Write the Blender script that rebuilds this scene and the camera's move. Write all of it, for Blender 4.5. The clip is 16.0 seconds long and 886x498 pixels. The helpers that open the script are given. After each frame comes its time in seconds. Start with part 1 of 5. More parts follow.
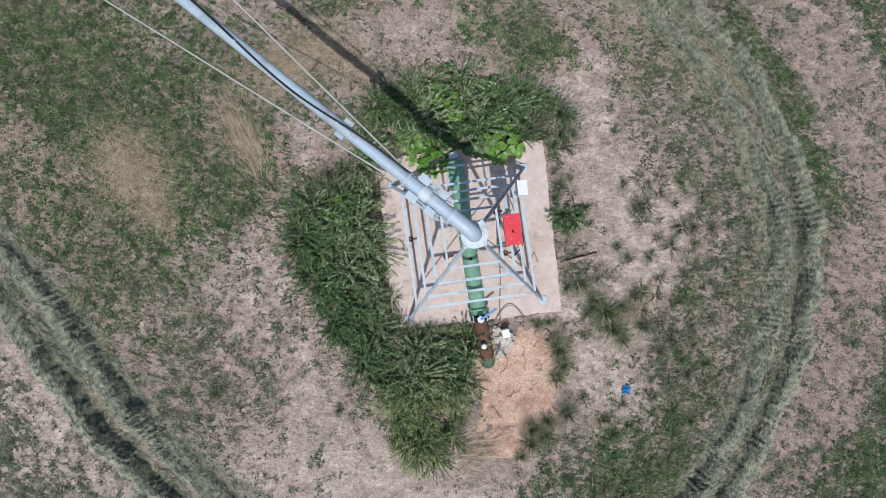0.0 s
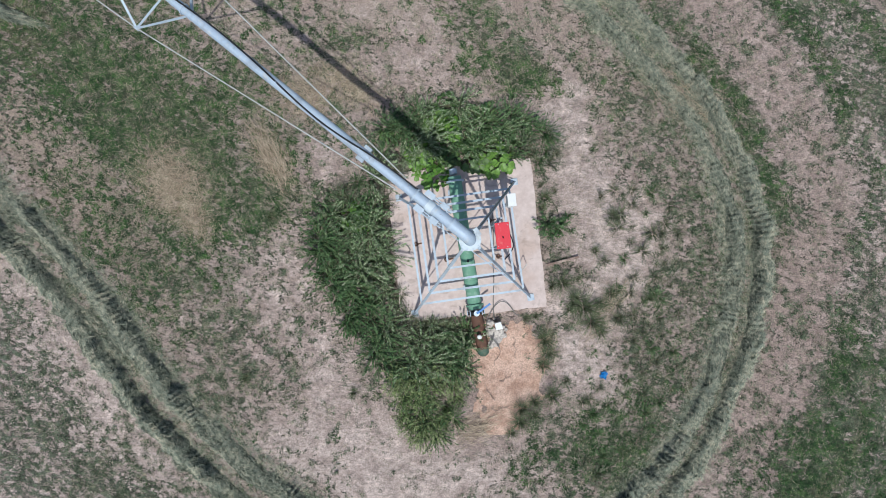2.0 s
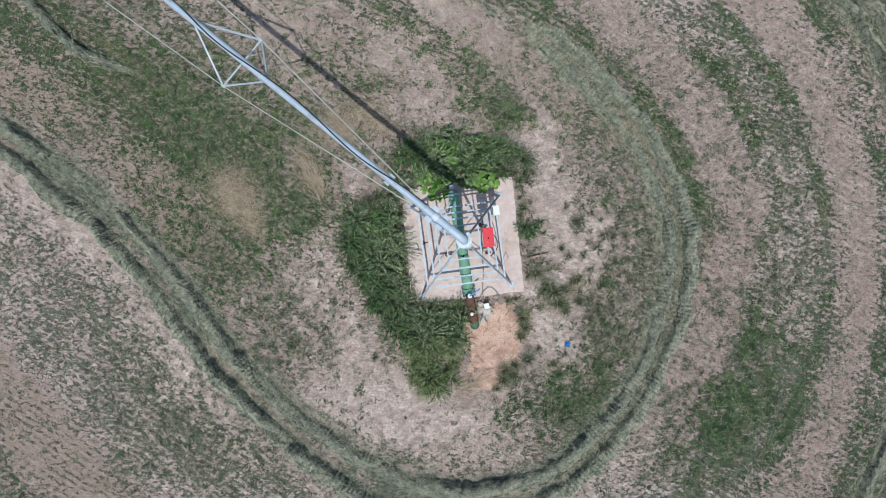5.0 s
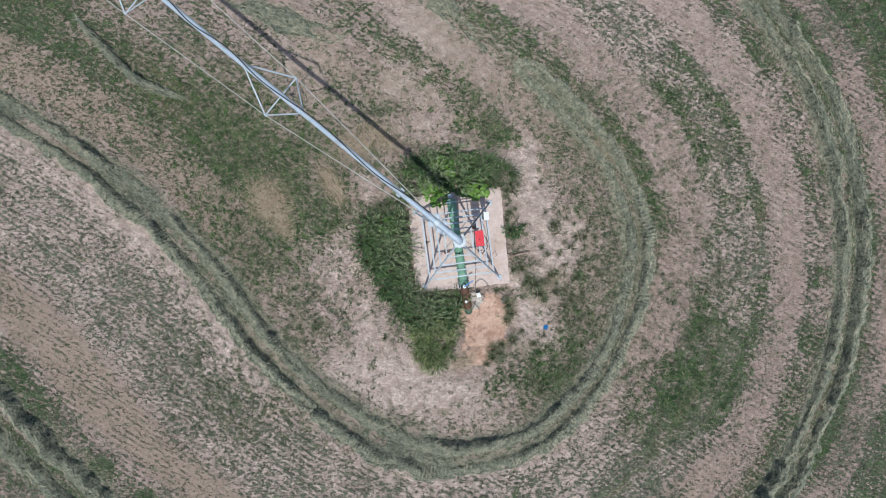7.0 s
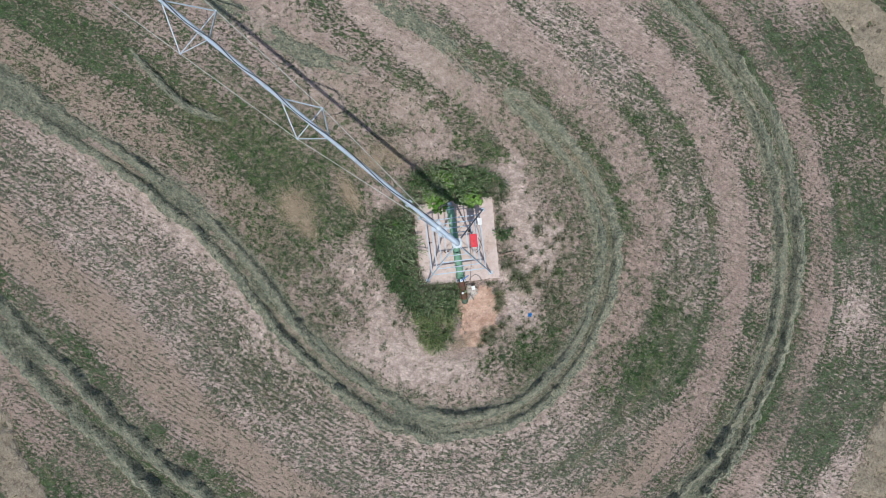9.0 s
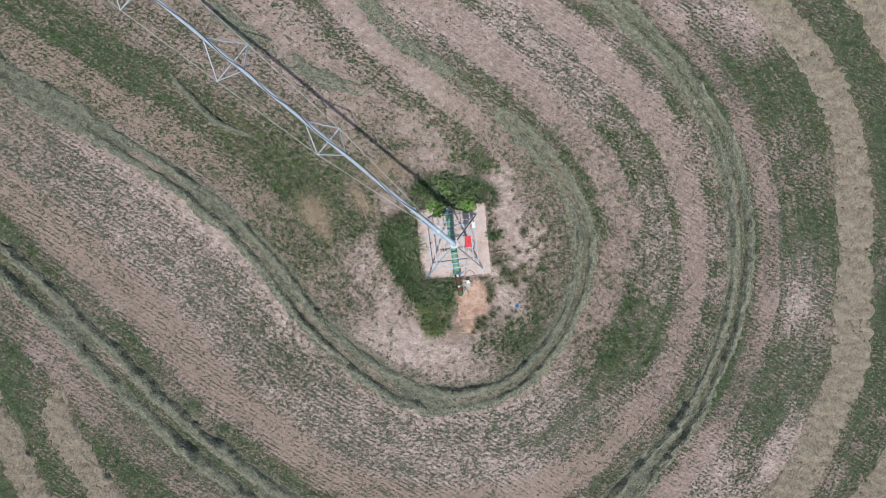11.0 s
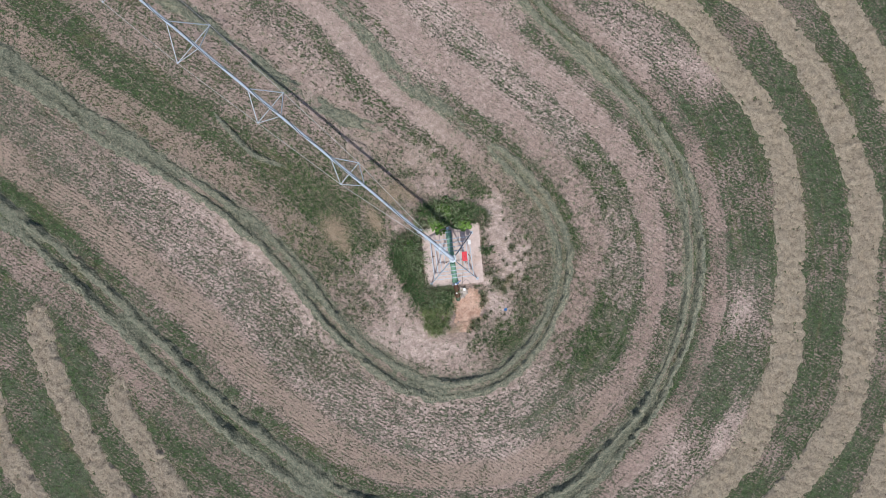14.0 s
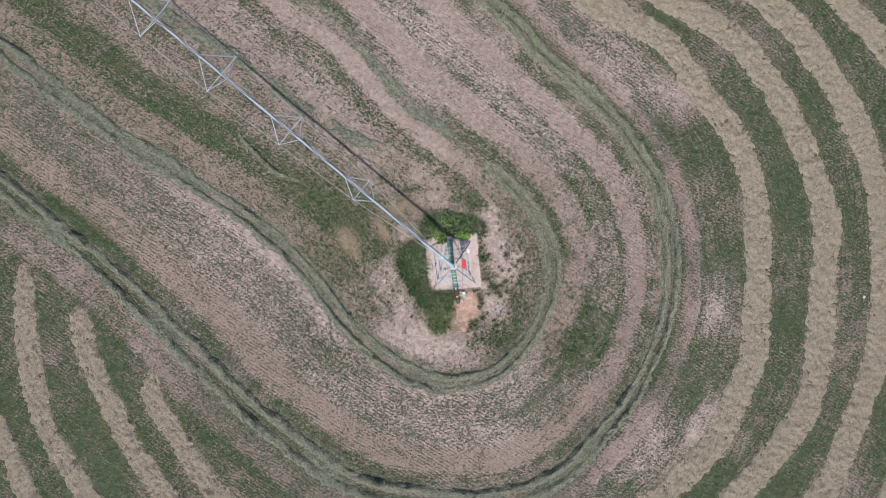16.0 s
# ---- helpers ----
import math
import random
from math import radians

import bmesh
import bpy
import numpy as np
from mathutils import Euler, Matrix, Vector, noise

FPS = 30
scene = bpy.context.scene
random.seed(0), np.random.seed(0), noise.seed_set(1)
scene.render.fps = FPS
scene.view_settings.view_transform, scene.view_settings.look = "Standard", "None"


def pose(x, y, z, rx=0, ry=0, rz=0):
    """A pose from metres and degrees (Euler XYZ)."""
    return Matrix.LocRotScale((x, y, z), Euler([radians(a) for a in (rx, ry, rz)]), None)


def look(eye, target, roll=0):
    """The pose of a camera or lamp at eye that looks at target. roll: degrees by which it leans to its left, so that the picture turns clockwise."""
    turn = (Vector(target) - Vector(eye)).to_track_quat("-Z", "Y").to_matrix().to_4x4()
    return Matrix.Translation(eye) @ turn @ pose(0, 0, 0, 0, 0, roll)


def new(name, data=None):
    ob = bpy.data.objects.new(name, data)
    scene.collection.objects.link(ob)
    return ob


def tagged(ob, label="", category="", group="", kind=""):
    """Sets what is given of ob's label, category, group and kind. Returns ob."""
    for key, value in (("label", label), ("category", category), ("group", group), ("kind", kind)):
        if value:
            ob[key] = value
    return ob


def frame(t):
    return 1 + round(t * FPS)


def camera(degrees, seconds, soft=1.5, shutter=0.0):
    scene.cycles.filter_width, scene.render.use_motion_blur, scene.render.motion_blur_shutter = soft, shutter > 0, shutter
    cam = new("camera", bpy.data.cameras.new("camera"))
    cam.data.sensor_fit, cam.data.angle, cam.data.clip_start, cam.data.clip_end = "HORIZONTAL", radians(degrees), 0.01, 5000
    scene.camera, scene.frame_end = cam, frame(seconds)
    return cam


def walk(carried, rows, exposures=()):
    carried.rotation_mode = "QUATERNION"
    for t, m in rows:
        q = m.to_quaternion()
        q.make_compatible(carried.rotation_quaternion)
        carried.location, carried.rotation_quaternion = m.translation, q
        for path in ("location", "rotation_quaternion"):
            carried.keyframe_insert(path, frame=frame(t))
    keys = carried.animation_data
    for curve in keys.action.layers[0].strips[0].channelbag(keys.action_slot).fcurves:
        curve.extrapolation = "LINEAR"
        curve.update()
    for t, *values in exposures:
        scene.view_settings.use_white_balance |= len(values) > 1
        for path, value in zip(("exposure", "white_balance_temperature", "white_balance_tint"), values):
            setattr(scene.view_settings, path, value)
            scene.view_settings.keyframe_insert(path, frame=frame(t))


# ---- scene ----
cam = camera(72.0, 16.0, 0.6)
PATH = [
    (0, pose(-0.456, -0.340, 12.443, 1.030, 0.141, -0.443)),
    (0.5, pose(-0.461, -0.368, 12.853, 1.393, 0.249, -0.460)),
    (1, pose(-0.467, -0.396, 13.260, 1.461, 0.263, -0.469)),
    (1.5, pose(-0.473, -0.422, 13.769, 1.638, 0.169, -0.413)),
    (2.5, pose(-0.489, -0.472, 14.818, 1.673, 0.097, -0.473)),
    (3.5, pose(-0.509, -0.513, 16.015, 1.445, 0.015, -0.506)),
    (4, pose(-0.520, -0.529, 16.787, 1.408, 0.032, -0.417)),
    (6.5, pose(-0.590, -0.553, 21.252, 1.201, -0.170, -0.060)),
    (7, pose(-0.606, -0.543, 22.166, 1.001, -0.227, 0.009)),
    (8, pose(-0.643, -0.506, 24.320, 0.949, -0.160, 0.082)),
    (9, pose(-0.683, -0.443, 26.216, 0.605, -0.332, 0.088)),
    (11.5, pose(-0.801, -0.150, 31.204, 0.004, -0.586, 0.226)),
    (12.5, pose(-0.855, 0.030, 33.072, -0.001, -0.604, 0.344)),
    (13.5, pose(-0.913, 0.251, 34.921, 0.244, -0.653, 0.421)),
    (14.5, pose(-0.975, 0.516, 36.908, 0.247, -0.715, 0.462)),
    (15.3, pose(-1.028, 0.762, 38.490, 0.085, -0.699, 0.478)),
    (16, pose(-1.076, 1.003, 39.791, 0.045, -0.664, 0.484)),
]
# the white balance warms as the camera climbs
walk(cam, PATH, ((0.0, -0.04, 6370, 5.5), (2.5, -0.04, 6170, 3.5), (4.0, -0.04, 6150, 2.5), (6.5, -0.05, 6330, 4.0), (8.0, -0.06, 6420, 5.0), (12.0, -0.07, 6550, 8.0), (16.0, -0.09, 6600, 10.5)))

# ---------------------------------------------------------------- light
world = bpy.data.worlds.new("sky")
scene.world = world
world.use_nodes = True
wn = world.node_tree
sky = wn.nodes.new("ShaderNodeTexSky")
sky.sky_type = "NISHITA"
sky.sun_disc = False
sky.sun_elevation = radians(65.0)
sky.sun_rotation = radians(180.0)
sky.air_density, sky.dust_density, sky.ozone_density = 1.0, 1.6, 1.0
wn.links.new(sky.outputs[0], wn.nodes["Background"].inputs[0])
wn.nodes["Background"].inputs[1].default_value = 0.10

sun_data = bpy.data.lights.new("sun", "SUN")
sun_data.energy, sun_data.angle, sun_data.color = 3.2, radians(0.6), (1.0, 0.96, 0.90)
sun = new("sun", sun_data)
sun.matrix_world = look((0.3, -18.4, 40.0), (0.0, 0.0, 0.0))
scene.view_settings.exposure = 0.0


# ---------------------------------------------------------------- materials
class Nodes:
    """A small wrapper that makes node trees short to write."""

    def __init__(self, name, rough=0.8, metal=0.0):
        self.m = bpy.data.materials.new(name)
        self.m.use_nodes = True
        self.t = self.m.node_tree
        self.b = self.t.nodes["Principled BSDF"]
        self.b.inputs["Roughness"].default_value = rough
        self.b.inputs["Metallic"].default_value = metal
        self.b.inputs["Specular IOR Level"].default_value = 0.3

    def put(self, kind, **values):
        n = self.t.nodes.new(kind)
        for k, v in values.items():
            sock = n.inputs.get(k.replace("_", " "))
            if sock is None:
                continue
            if hasattr(v, "is_linked"):
                self.t.links.new(v, sock)
            else:
                sock.default_value = v
        return n

    def wire(self, a, b):
        self.t.links.new(a, b)

    def coord(self, which="Object"):
        return self.put("ShaderNodeTexCoord").outputs[which]

    def noise(self, scale, detail=4.0, rough=0.55, vec=None, distort=0.0):
        n = self.put("ShaderNodeTexNoise", Scale=scale, Detail=detail, Roughness=rough, Distortion=distort)
        if vec is not None:
            self.wire(vec, n.inputs["Vector"])
        return n.outputs["Fac"]

    def stretch(self, vec, s, turn=0.0):
        n = self.put("ShaderNodeMapping")
        self.wire(vec, n.inputs["Vector"])
        n.inputs["Scale"].default_value = s
        n.inputs["Rotation"].default_value = (0, 0, radians(turn))
        return n.outputs["Vector"]

    def ramp(self, fac, *stops):
        n = self.put("ShaderNodeValToRGB")
        self.wire(fac, n.inputs["Fac"])
        e = n.color_ramp.elements
        while len(e) < len(stops):
            e.new(0.5)
        for el, (p, c) in zip(e, stops):
            el.position = p
            el.color = (*c, 1) if not isinstance(c, (int, float)) else (c, c, c, 1)
        return n.outputs["Color"]

    def mix(self, fac, a, b, kind="MIX"):
        n = self.t.nodes.new("ShaderNodeMix")
        n.data_type, n.blend_type = "RGBA", kind
        for sock, v in ((n.inputs[0], fac), (n.inputs[6], a), (n.inputs[7], b)):
            if hasattr(v, "is_linked"):
                self.wire(v, sock)
            elif isinstance(v, (int, float)):
                sock.default_value = v
            else:
                sock.default_value = (*v, 1)
        return n.outputs[2]

    def math(self, op, a, b=0.0, clamp=False):
        n = self.t.nodes.new("ShaderNodeMath")
        n.operation, n.use_clamp = op, clamp
        for sock, v in ((n.inputs[0], a), (n.inputs[1], b)):
            if hasattr(v, "is_linked"):
                self.wire(v, sock)
            else:
                sock.default_value = v
        return n.outputs[0]

    def step(self, v, lo, hi):
        n = self.put("ShaderNodeMapRange")
        n.interpolation_type = "SMOOTHSTEP"
        self.wire(v, n.inputs["Value"])
        for i, q in ((1, lo), (2, hi)):
            if hasattr(q, "is_linked"):
                self.wire(q, n.inputs[i])
            else:
                n.inputs[i].default_value = q
        return n.outputs["Result"]

    def finish(self, color, bump=None, strength=0.4, distance=0.02, rough=None):
        if hasattr(color, "is_linked"):
            self.wire(color, self.b.inputs["Base Color"])
        else:
            self.b.inputs["Base Color"].default_value = (*color, 1)
        if bump is not None:
            n = self.put("ShaderNodeBump", Strength=strength, Distance=distance)
            self.wire(bump, n.inputs["Height"])
            self.wire(n.outputs["Normal"], self.b.inputs["Normal"])
        if rough is not None:
            self.wire(rough, self.b.inputs["Roughness"])
        return self.m


def ground_material():
    n = Nodes("field_soil_and_stubble", 0.95)
    co = n.coord()
    at = n.put("ShaderNodeAttribute")
    at.attribute_name = "zones"
    sep = n.put("ShaderNodeSeparateColor")
    n.wire(at.outputs["Color"], sep.inputs[0])
    veg, lush, straw, pale = sep.outputs[0], sep.outputs[1], sep.outputs[2], at.outputs["Alpha"]
    flow = n.put("ShaderNodeAttribute")
    flow.attribute_name = "flow"
    run = flow.outputs["Vector"]
    part_z = n.put("ShaderNodeSeparateXYZ")
    n.wire(run, part_z.inputs[0])
    drilled = part_z.outputs[2]
    mid, fine = n.noise(2.6, 6, 0.68, co), n.noise(34.0, 5, 0.72, co)
    grit, pock = n.noise(95.0, 3, 0.7, co), n.noise(12.0, 5, 0.66, co)
    # streaks that run along the rows, narrow and wide
    streak = n.noise(9.0, 4, 0.65, n.stretch(run, (1.0, 0.10, 1.0)))
    swath = n.noise(2.1, 3, 0.6, n.stretch(run, (1.0, 0.07, 1.0)))
    # dry stalks lie in short scratches, in two directions
    scr = n.noise(70.0, 3, 0.7, n.stretch(co, (1.0, 6.0, 1.0), 38), 0.5)
    scr2 = n.noise(76.0, 3, 0.7, n.stretch(co, (6.0, 1.0, 1.0), 20), 0.5)
    fuzz = n.math("MAXIMUM", scr, scr2)
    # the drill rows of the old crop, all in one direction
    wave = n.t.nodes.new("ShaderNodeTexWave")
    n.wire(n.stretch(co, (1, 1, 1), 31), wave.inputs["Vector"])
    wave.bands_direction = "Y"
    for k, v in (("Scale", 1.62), ("Distortion", 1.3), ("Detail", 3.0), ("Detail Scale", 1.4)):
        wave.inputs[k].default_value = v
    shown = n.step(n.noise(0.45, 3, 0.6, co), 0.40, 0.62)
    ridge = n.math("MULTIPLY", n.math("SUBTRACT", wave.outputs["Fac"], 0.5), n.math("MULTIPLY", drilled, n.math("ADD", n.math("MULTIPLY", shown, 0.8), 0.2)))
    tone = n.math("ADD", n.math("MULTIPLY", mid, 0.35), n.math("ADD", n.math("MULTIPLY", streak, 0.45), n.math("MULTIPLY", swath, 0.2)))
    red = n.ramp(tone, (0.36, (0.285, 0.212, 0.192)), (0.64, (0.470, 0.356, 0.322)))
    light = n.ramp(mid, (0.34, (0.440, 0.348, 0.318)), (0.66, (0.660, 0.540, 0.498)))
    red = n.mix(n.step(straw, 0.50, 0.80), red, n.ramp(tone, (0.36, (0.235, 0.176, 0.150)), (0.64, (0.395, 0.302, 0.264))))
    soil = n.mix(n.math("ADD", pale, n.math("MULTIPLY", n.math("SUBTRACT", mid, 0.5), 1.2), True), red, light)
    crumb = n.math("ADD", n.math("MULTIPLY", pock, 0.30), n.math("ADD", n.math("MULTIPLY", fine, 0.44), n.math("MULTIPLY", grit, 0.26)))
    blot = n.noise(4.2, 5, 0.7, n.stretch(co, (0.85, 1.2, 1.0), 31), 0.3)
    soil = n.mix(0.8, soil, n.ramp(blot, (0.36, 0.70), (0.62, 1.22)), "MULTIPLY")
    soil = n.mix(0.9, soil, n.ramp(crumb, (0.42, 0.50), (0.57, 1.17)), "MULTIPLY")
    # dark stubs of the crop stand in the drill rows
    stub = n.noise(15.0, 4, 0.66, n.stretch(co, (0.55, 1.5, 1.0), 31))
    stub = n.step(n.math("ADD", stub, n.math("MULTIPLY", ridge, 0.11)), 0.530, 0.625)
    keep = n.math("SUBTRACT", 0.86, n.math("ADD", n.math("MULTIPLY", pale, 0.30), n.math("MULTIPLY", straw, 0.35)), True)
    soil = n.mix(n.math("MULTIPLY", stub, keep), soil, n.mix(fine, (0.080, 0.080, 0.062), (0.21, 0.195, 0.155)))
    lit = n.step(n.math("ADD", fuzz, n.math("ADD", n.math("MULTIPLY", straw, 0.24), n.math("MULTIPLY", veg, 0.10))), 0.66, 0.82)
    litter = n.ramp(fine, (0.38, (0.155, 0.122, 0.100)), (0.50, (0.342, 0.268, 0.222)), (0.62, (0.530, 0.422, 0.352)))
    col = n.mix(n.math("MULTIPLY", lit, 0.85), soil, litter)
    # low growth in small soft clumps, thickened along the drill rows and the rake's streaks
    tilted = n.stretch(co, (0.80, 1.25, 1.0), 31)
    clump, sprig = n.noise(7.2, 5, 0.66, tilted, 0.3), n.noise(20.0, 4, 0.66, tilted, 0.2)
    spread = ((clump, 0.40), (sprig, 0.24), (mid, 0.12), (streak, 0.14), (swath, 0.10))
    field = n.math("MULTIPLY", ridge, 0.16)
    for v, share in spread:
        field = n.math("ADD", field, n.math("MULTIPLY", n.step(v, 0.34, 0.66), share))
    lo = n.math("SUBTRACT", 0.845, n.math("MULTIPLY", veg, 0.76))
    grow = n.step(field, lo, n.math("ADD", lo, 0.22))
    grow = n.math("MULTIPLY", grow, n.step(n.math("ADD", fuzz, n.math("MULTIPLY", grow, 0.46)), 0.60, 0.86))
    # the dark ends of these leaf ramps paint the shade between the leaves
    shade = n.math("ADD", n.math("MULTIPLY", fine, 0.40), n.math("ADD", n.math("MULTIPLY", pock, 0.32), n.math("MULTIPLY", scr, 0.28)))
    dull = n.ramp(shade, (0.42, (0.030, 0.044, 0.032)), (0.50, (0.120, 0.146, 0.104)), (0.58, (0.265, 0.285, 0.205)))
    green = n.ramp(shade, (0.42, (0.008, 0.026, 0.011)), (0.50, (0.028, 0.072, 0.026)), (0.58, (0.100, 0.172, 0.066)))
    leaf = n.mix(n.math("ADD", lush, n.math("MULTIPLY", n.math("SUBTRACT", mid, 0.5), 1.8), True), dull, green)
    yellow = n.step(n.noise(1.3, 4, 0.6, n.stretch(run, (1.0, 0.25, 1.0))), 0.54, 0.68)
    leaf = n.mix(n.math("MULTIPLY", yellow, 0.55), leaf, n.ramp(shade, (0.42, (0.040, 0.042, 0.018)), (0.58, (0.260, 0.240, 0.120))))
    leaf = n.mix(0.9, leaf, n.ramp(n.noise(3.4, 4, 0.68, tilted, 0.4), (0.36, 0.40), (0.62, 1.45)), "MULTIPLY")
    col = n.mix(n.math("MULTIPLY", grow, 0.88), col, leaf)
    h = n.math("ADD", n.math("MULTIPLY", grow, n.math("ADD", fine, 0.3)), n.math("MULTIPLY", n.math("ADD", grit, pock), 0.3))
    h = n.math("ADD", h, n.math("MULTIPLY", ridge, 0.12))
    return n.finish(col, h, 0.9, 0.05)


def hay_material(name, *stops):
    """Cut hay: stalks combed along the row in tufts, from gaps with painted-in shade to bleached tips."""
    n = Nodes(name, 0.9)
    co = n.coord()
    flow = n.put("ShaderNodeAttribute")
    flow.attribute_name = "flow"
    run = flow.outputs["Vector"]
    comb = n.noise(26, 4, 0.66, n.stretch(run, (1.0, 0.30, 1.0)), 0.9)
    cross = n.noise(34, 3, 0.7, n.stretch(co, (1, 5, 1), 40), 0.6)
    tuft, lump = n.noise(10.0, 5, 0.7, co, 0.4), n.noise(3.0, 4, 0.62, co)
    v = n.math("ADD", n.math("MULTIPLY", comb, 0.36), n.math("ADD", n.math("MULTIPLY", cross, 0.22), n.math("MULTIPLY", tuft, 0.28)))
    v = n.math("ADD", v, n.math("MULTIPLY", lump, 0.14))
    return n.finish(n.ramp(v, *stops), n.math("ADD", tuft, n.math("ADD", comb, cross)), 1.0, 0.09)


def strand_material(name, *stops, rough=0.75, slow=0.12, size=3.2):
    """Colour varies from strand to strand, and a little over the field."""
    n = Nodes(name, rough)
    geo = n.put("ShaderNodeNewGeometry")
    w = n.step(n.noise(size, 4, 0.65, n.coord()), 0.40, 0.60)
    v = n.math("ADD", n.math("MULTIPLY", geo.outputs["Random Per Island"], 1.0 - slow), n.math("MULTIPLY", w, slow))
    return n.finish(n.ramp(v, *stops))


def leaf_material(name, dark, light, dry=None, rough=0.55):
    n = Nodes(name, rough)
    geo = n.put("ShaderNodeNewGeometry")
    info = n.put("ShaderNodeObjectInfo")
    # broad noise paints sunlit plumes and shaded gaps into the leaf colour
    plume = n.noise(7.0, 3, 0.6, n.coord())
    v = n.math("ADD", n.math("MULTIPLY", geo.outputs["Random Per Island"], 0.40), n.math("MULTIPLY", n.step(plume, 0.40, 0.60), 0.60))
    col = n.mix(v, dark, light)
    hue = n.mix(info.outputs["Random"], (0.78, 0.88, 0.75), (1.25, 1.14, 1.2))
    col = n.mix(1.0, col, hue, "MULTIPLY")
    if dry:
        col = n.mix(n.step(geo.outputs["Random Per Island"], 0.86, 0.95), col, dry)
    vein = n.noise(45, 2, 0.5, n.coord())
    col = n.mix(0.35, col, n.mix(vein, (0.6, 0.6, 0.6), (1.3, 1.3, 1.3)), "MULTIPLY")
    return n.finish(col)


def steel_material(name, a, b, rough, metal):
    """Galvanised metal: spangle, dull blotches, dust and a few rusty specks."""
    n = Nodes(name, rough, metal)
    co = n.coord()
    sp, st, dust = n.noise(42, 3, 0.6, co), n.noise(2.6, 5, 0.68, co), n.noise(7.5, 5, 0.72, co)
    col = n.mix(sp, a, b)
    col = n.mix(n.math("MULTIPLY", n.step(st, 0.50, 0.68), 0.55), col, (0.27, 0.29, 0.33))
    col = n.mix(n.math("MULTIPLY", n.step(dust, 0.54, 0.66), 0.5), col, (0.62, 0.60, 0.58))
    col = n.mix(n.math("MULTIPLY", n.step(n.noise(14, 4, 0.7, co), 0.66, 0.72), 0.6), col, (0.20, 0.13, 0.10))
    r = n.math("ADD", rough - 0.08, n.math("MULTIPLY", st, 0.25))
    return n.finish(col, sp, 0.08, 0.004, r)


def paint_material(name, base, worn, amount=0.35, rough=0.45, scale=9.0):
    n = Nodes(name, rough)
    co = n.coord()
    w, f = n.noise(scale, 5, 0.65, co), n.noise(70, 3, 0.6, co)
    col = n.mix(n.math("MULTIPLY", n.step(w, 0.60 - 0.2 * amount, 0.72), amount * 2), base, worn)
    col = n.mix(0.3, col, n.mix(f, (0.65, 0.65, 0.65), (1.25, 1.25, 1.25)), "MULTIPLY")
    return n.finish(col, f, 0.15, 0.004, n.math("ADD", rough - 0.1, n.math("MULTIPLY", w, 0.3)))


def concrete_material():
    n = Nodes("weathered_concrete", 0.9)
    co = n.coord()
    a, b, c, d = n.noise(1.1, 5, 0.6, co), n.noise(6, 5, 0.65, co), n.noise(70, 3, 0.6, co), n.noise(2.3, 4, 0.7, co, 0.8)
    col = n.ramp(b, (0.25, (0.52, 0.415, 0.385)), (0.75, (0.70, 0.590, 0.560)))
    col = n.mix(n.math("MULTIPLY", n.step(a, 0.50, 0.68), 0.65), col, (0.53, 0.395, 0.340))
    col = n.mix(n.math("MULTIPLY", n.step(d, 0.56, 0.68), 0.45), col, (0.30, 0.235, 0.20))
    col = n.mix(0.4, col, n.mix(c, (0.7, 0.7, 0.7), (1.2, 1.2, 1.2)), "MULTIPLY")
    return n.finish(col, n.math("ADD", n.math("MULTIPLY", c, 0.5), b), 0.35, 0.01)


def earth_material(name, a, b):
    n = Nodes(name, 0.95)
    co = n.coord()
    x, y = n.noise(3, 6, 0.7, co), n.noise(30, 5, 0.72, co)
    col = n.mix(0.8, n.mix(n.step(x, 0.36, 0.62), a, b), n.ramp(y, (0.36, 0.55), (0.60, 1.2)), "MULTIPLY")
    return n.finish(col, n.math("ADD", n.math("MULTIPLY", y, 0.4), x), 0.6, 0.03)


GROUND = ground_material()
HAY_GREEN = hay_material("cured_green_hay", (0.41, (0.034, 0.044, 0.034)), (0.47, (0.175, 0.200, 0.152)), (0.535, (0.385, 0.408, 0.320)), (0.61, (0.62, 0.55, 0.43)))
HAY_TAN = hay_material("dry_tan_hay", (0.395, (0.130, 0.104, 0.074)), (0.435, (0.390, 0.330, 0.256)), (0.485, (0.570, 0.490, 0.392)), (0.550, (0.77, 0.68, 0.56)))
STRAND_GREEN = strand_material("green_hay_strands", (0.05, (0.050, 0.064, 0.050)), (0.30, (0.170, 0.200, 0.156)), (0.55, (0.325, 0.355, 0.280)), (0.78, (0.48, 0.455, 0.34)), (0.97, (0.70, 0.60, 0.45)), slow=0.24, size=5.0)
STRAND_TAN = strand_material("tan_hay_strands", (0.05, (0.25, 0.205, 0.152)), (0.5, (0.505, 0.435, 0.340)), (0.95, (0.71, 0.625, 0.505)))
HAY_ROSY = hay_material("dry_grey_tan_hay", (0.390, (0.122, 0.098, 0.072)), (0.430, (0.365, 0.308, 0.242)), (0.480, (0.540, 0.462, 0.374)), (0.545, (0.74, 0.65, 0.54)))
STRAND_ROSY = strand_material("grey_tan_hay_strands", (0.05, (0.23, 0.188, 0.142)), (0.5, (0.47, 0.402, 0.320)), (0.95, (0.67, 0.585, 0.480)))
STRAND_STRAW = strand_material("dry_straw_strands", (0.05, (0.17, 0.125, 0.085)), (0.5, (0.41, 0.325, 0.235)), (0.95, (0.66, 0.55, 0.42)))
HERB_DULL = strand_material("grey_green_stubble_leaves", (0.05, (0.034, 0.050, 0.030)), (0.5, (0.105, 0.132, 0.080)), (0.95, (0.250, 0.280, 0.190)), slow=0.38, size=3.4)
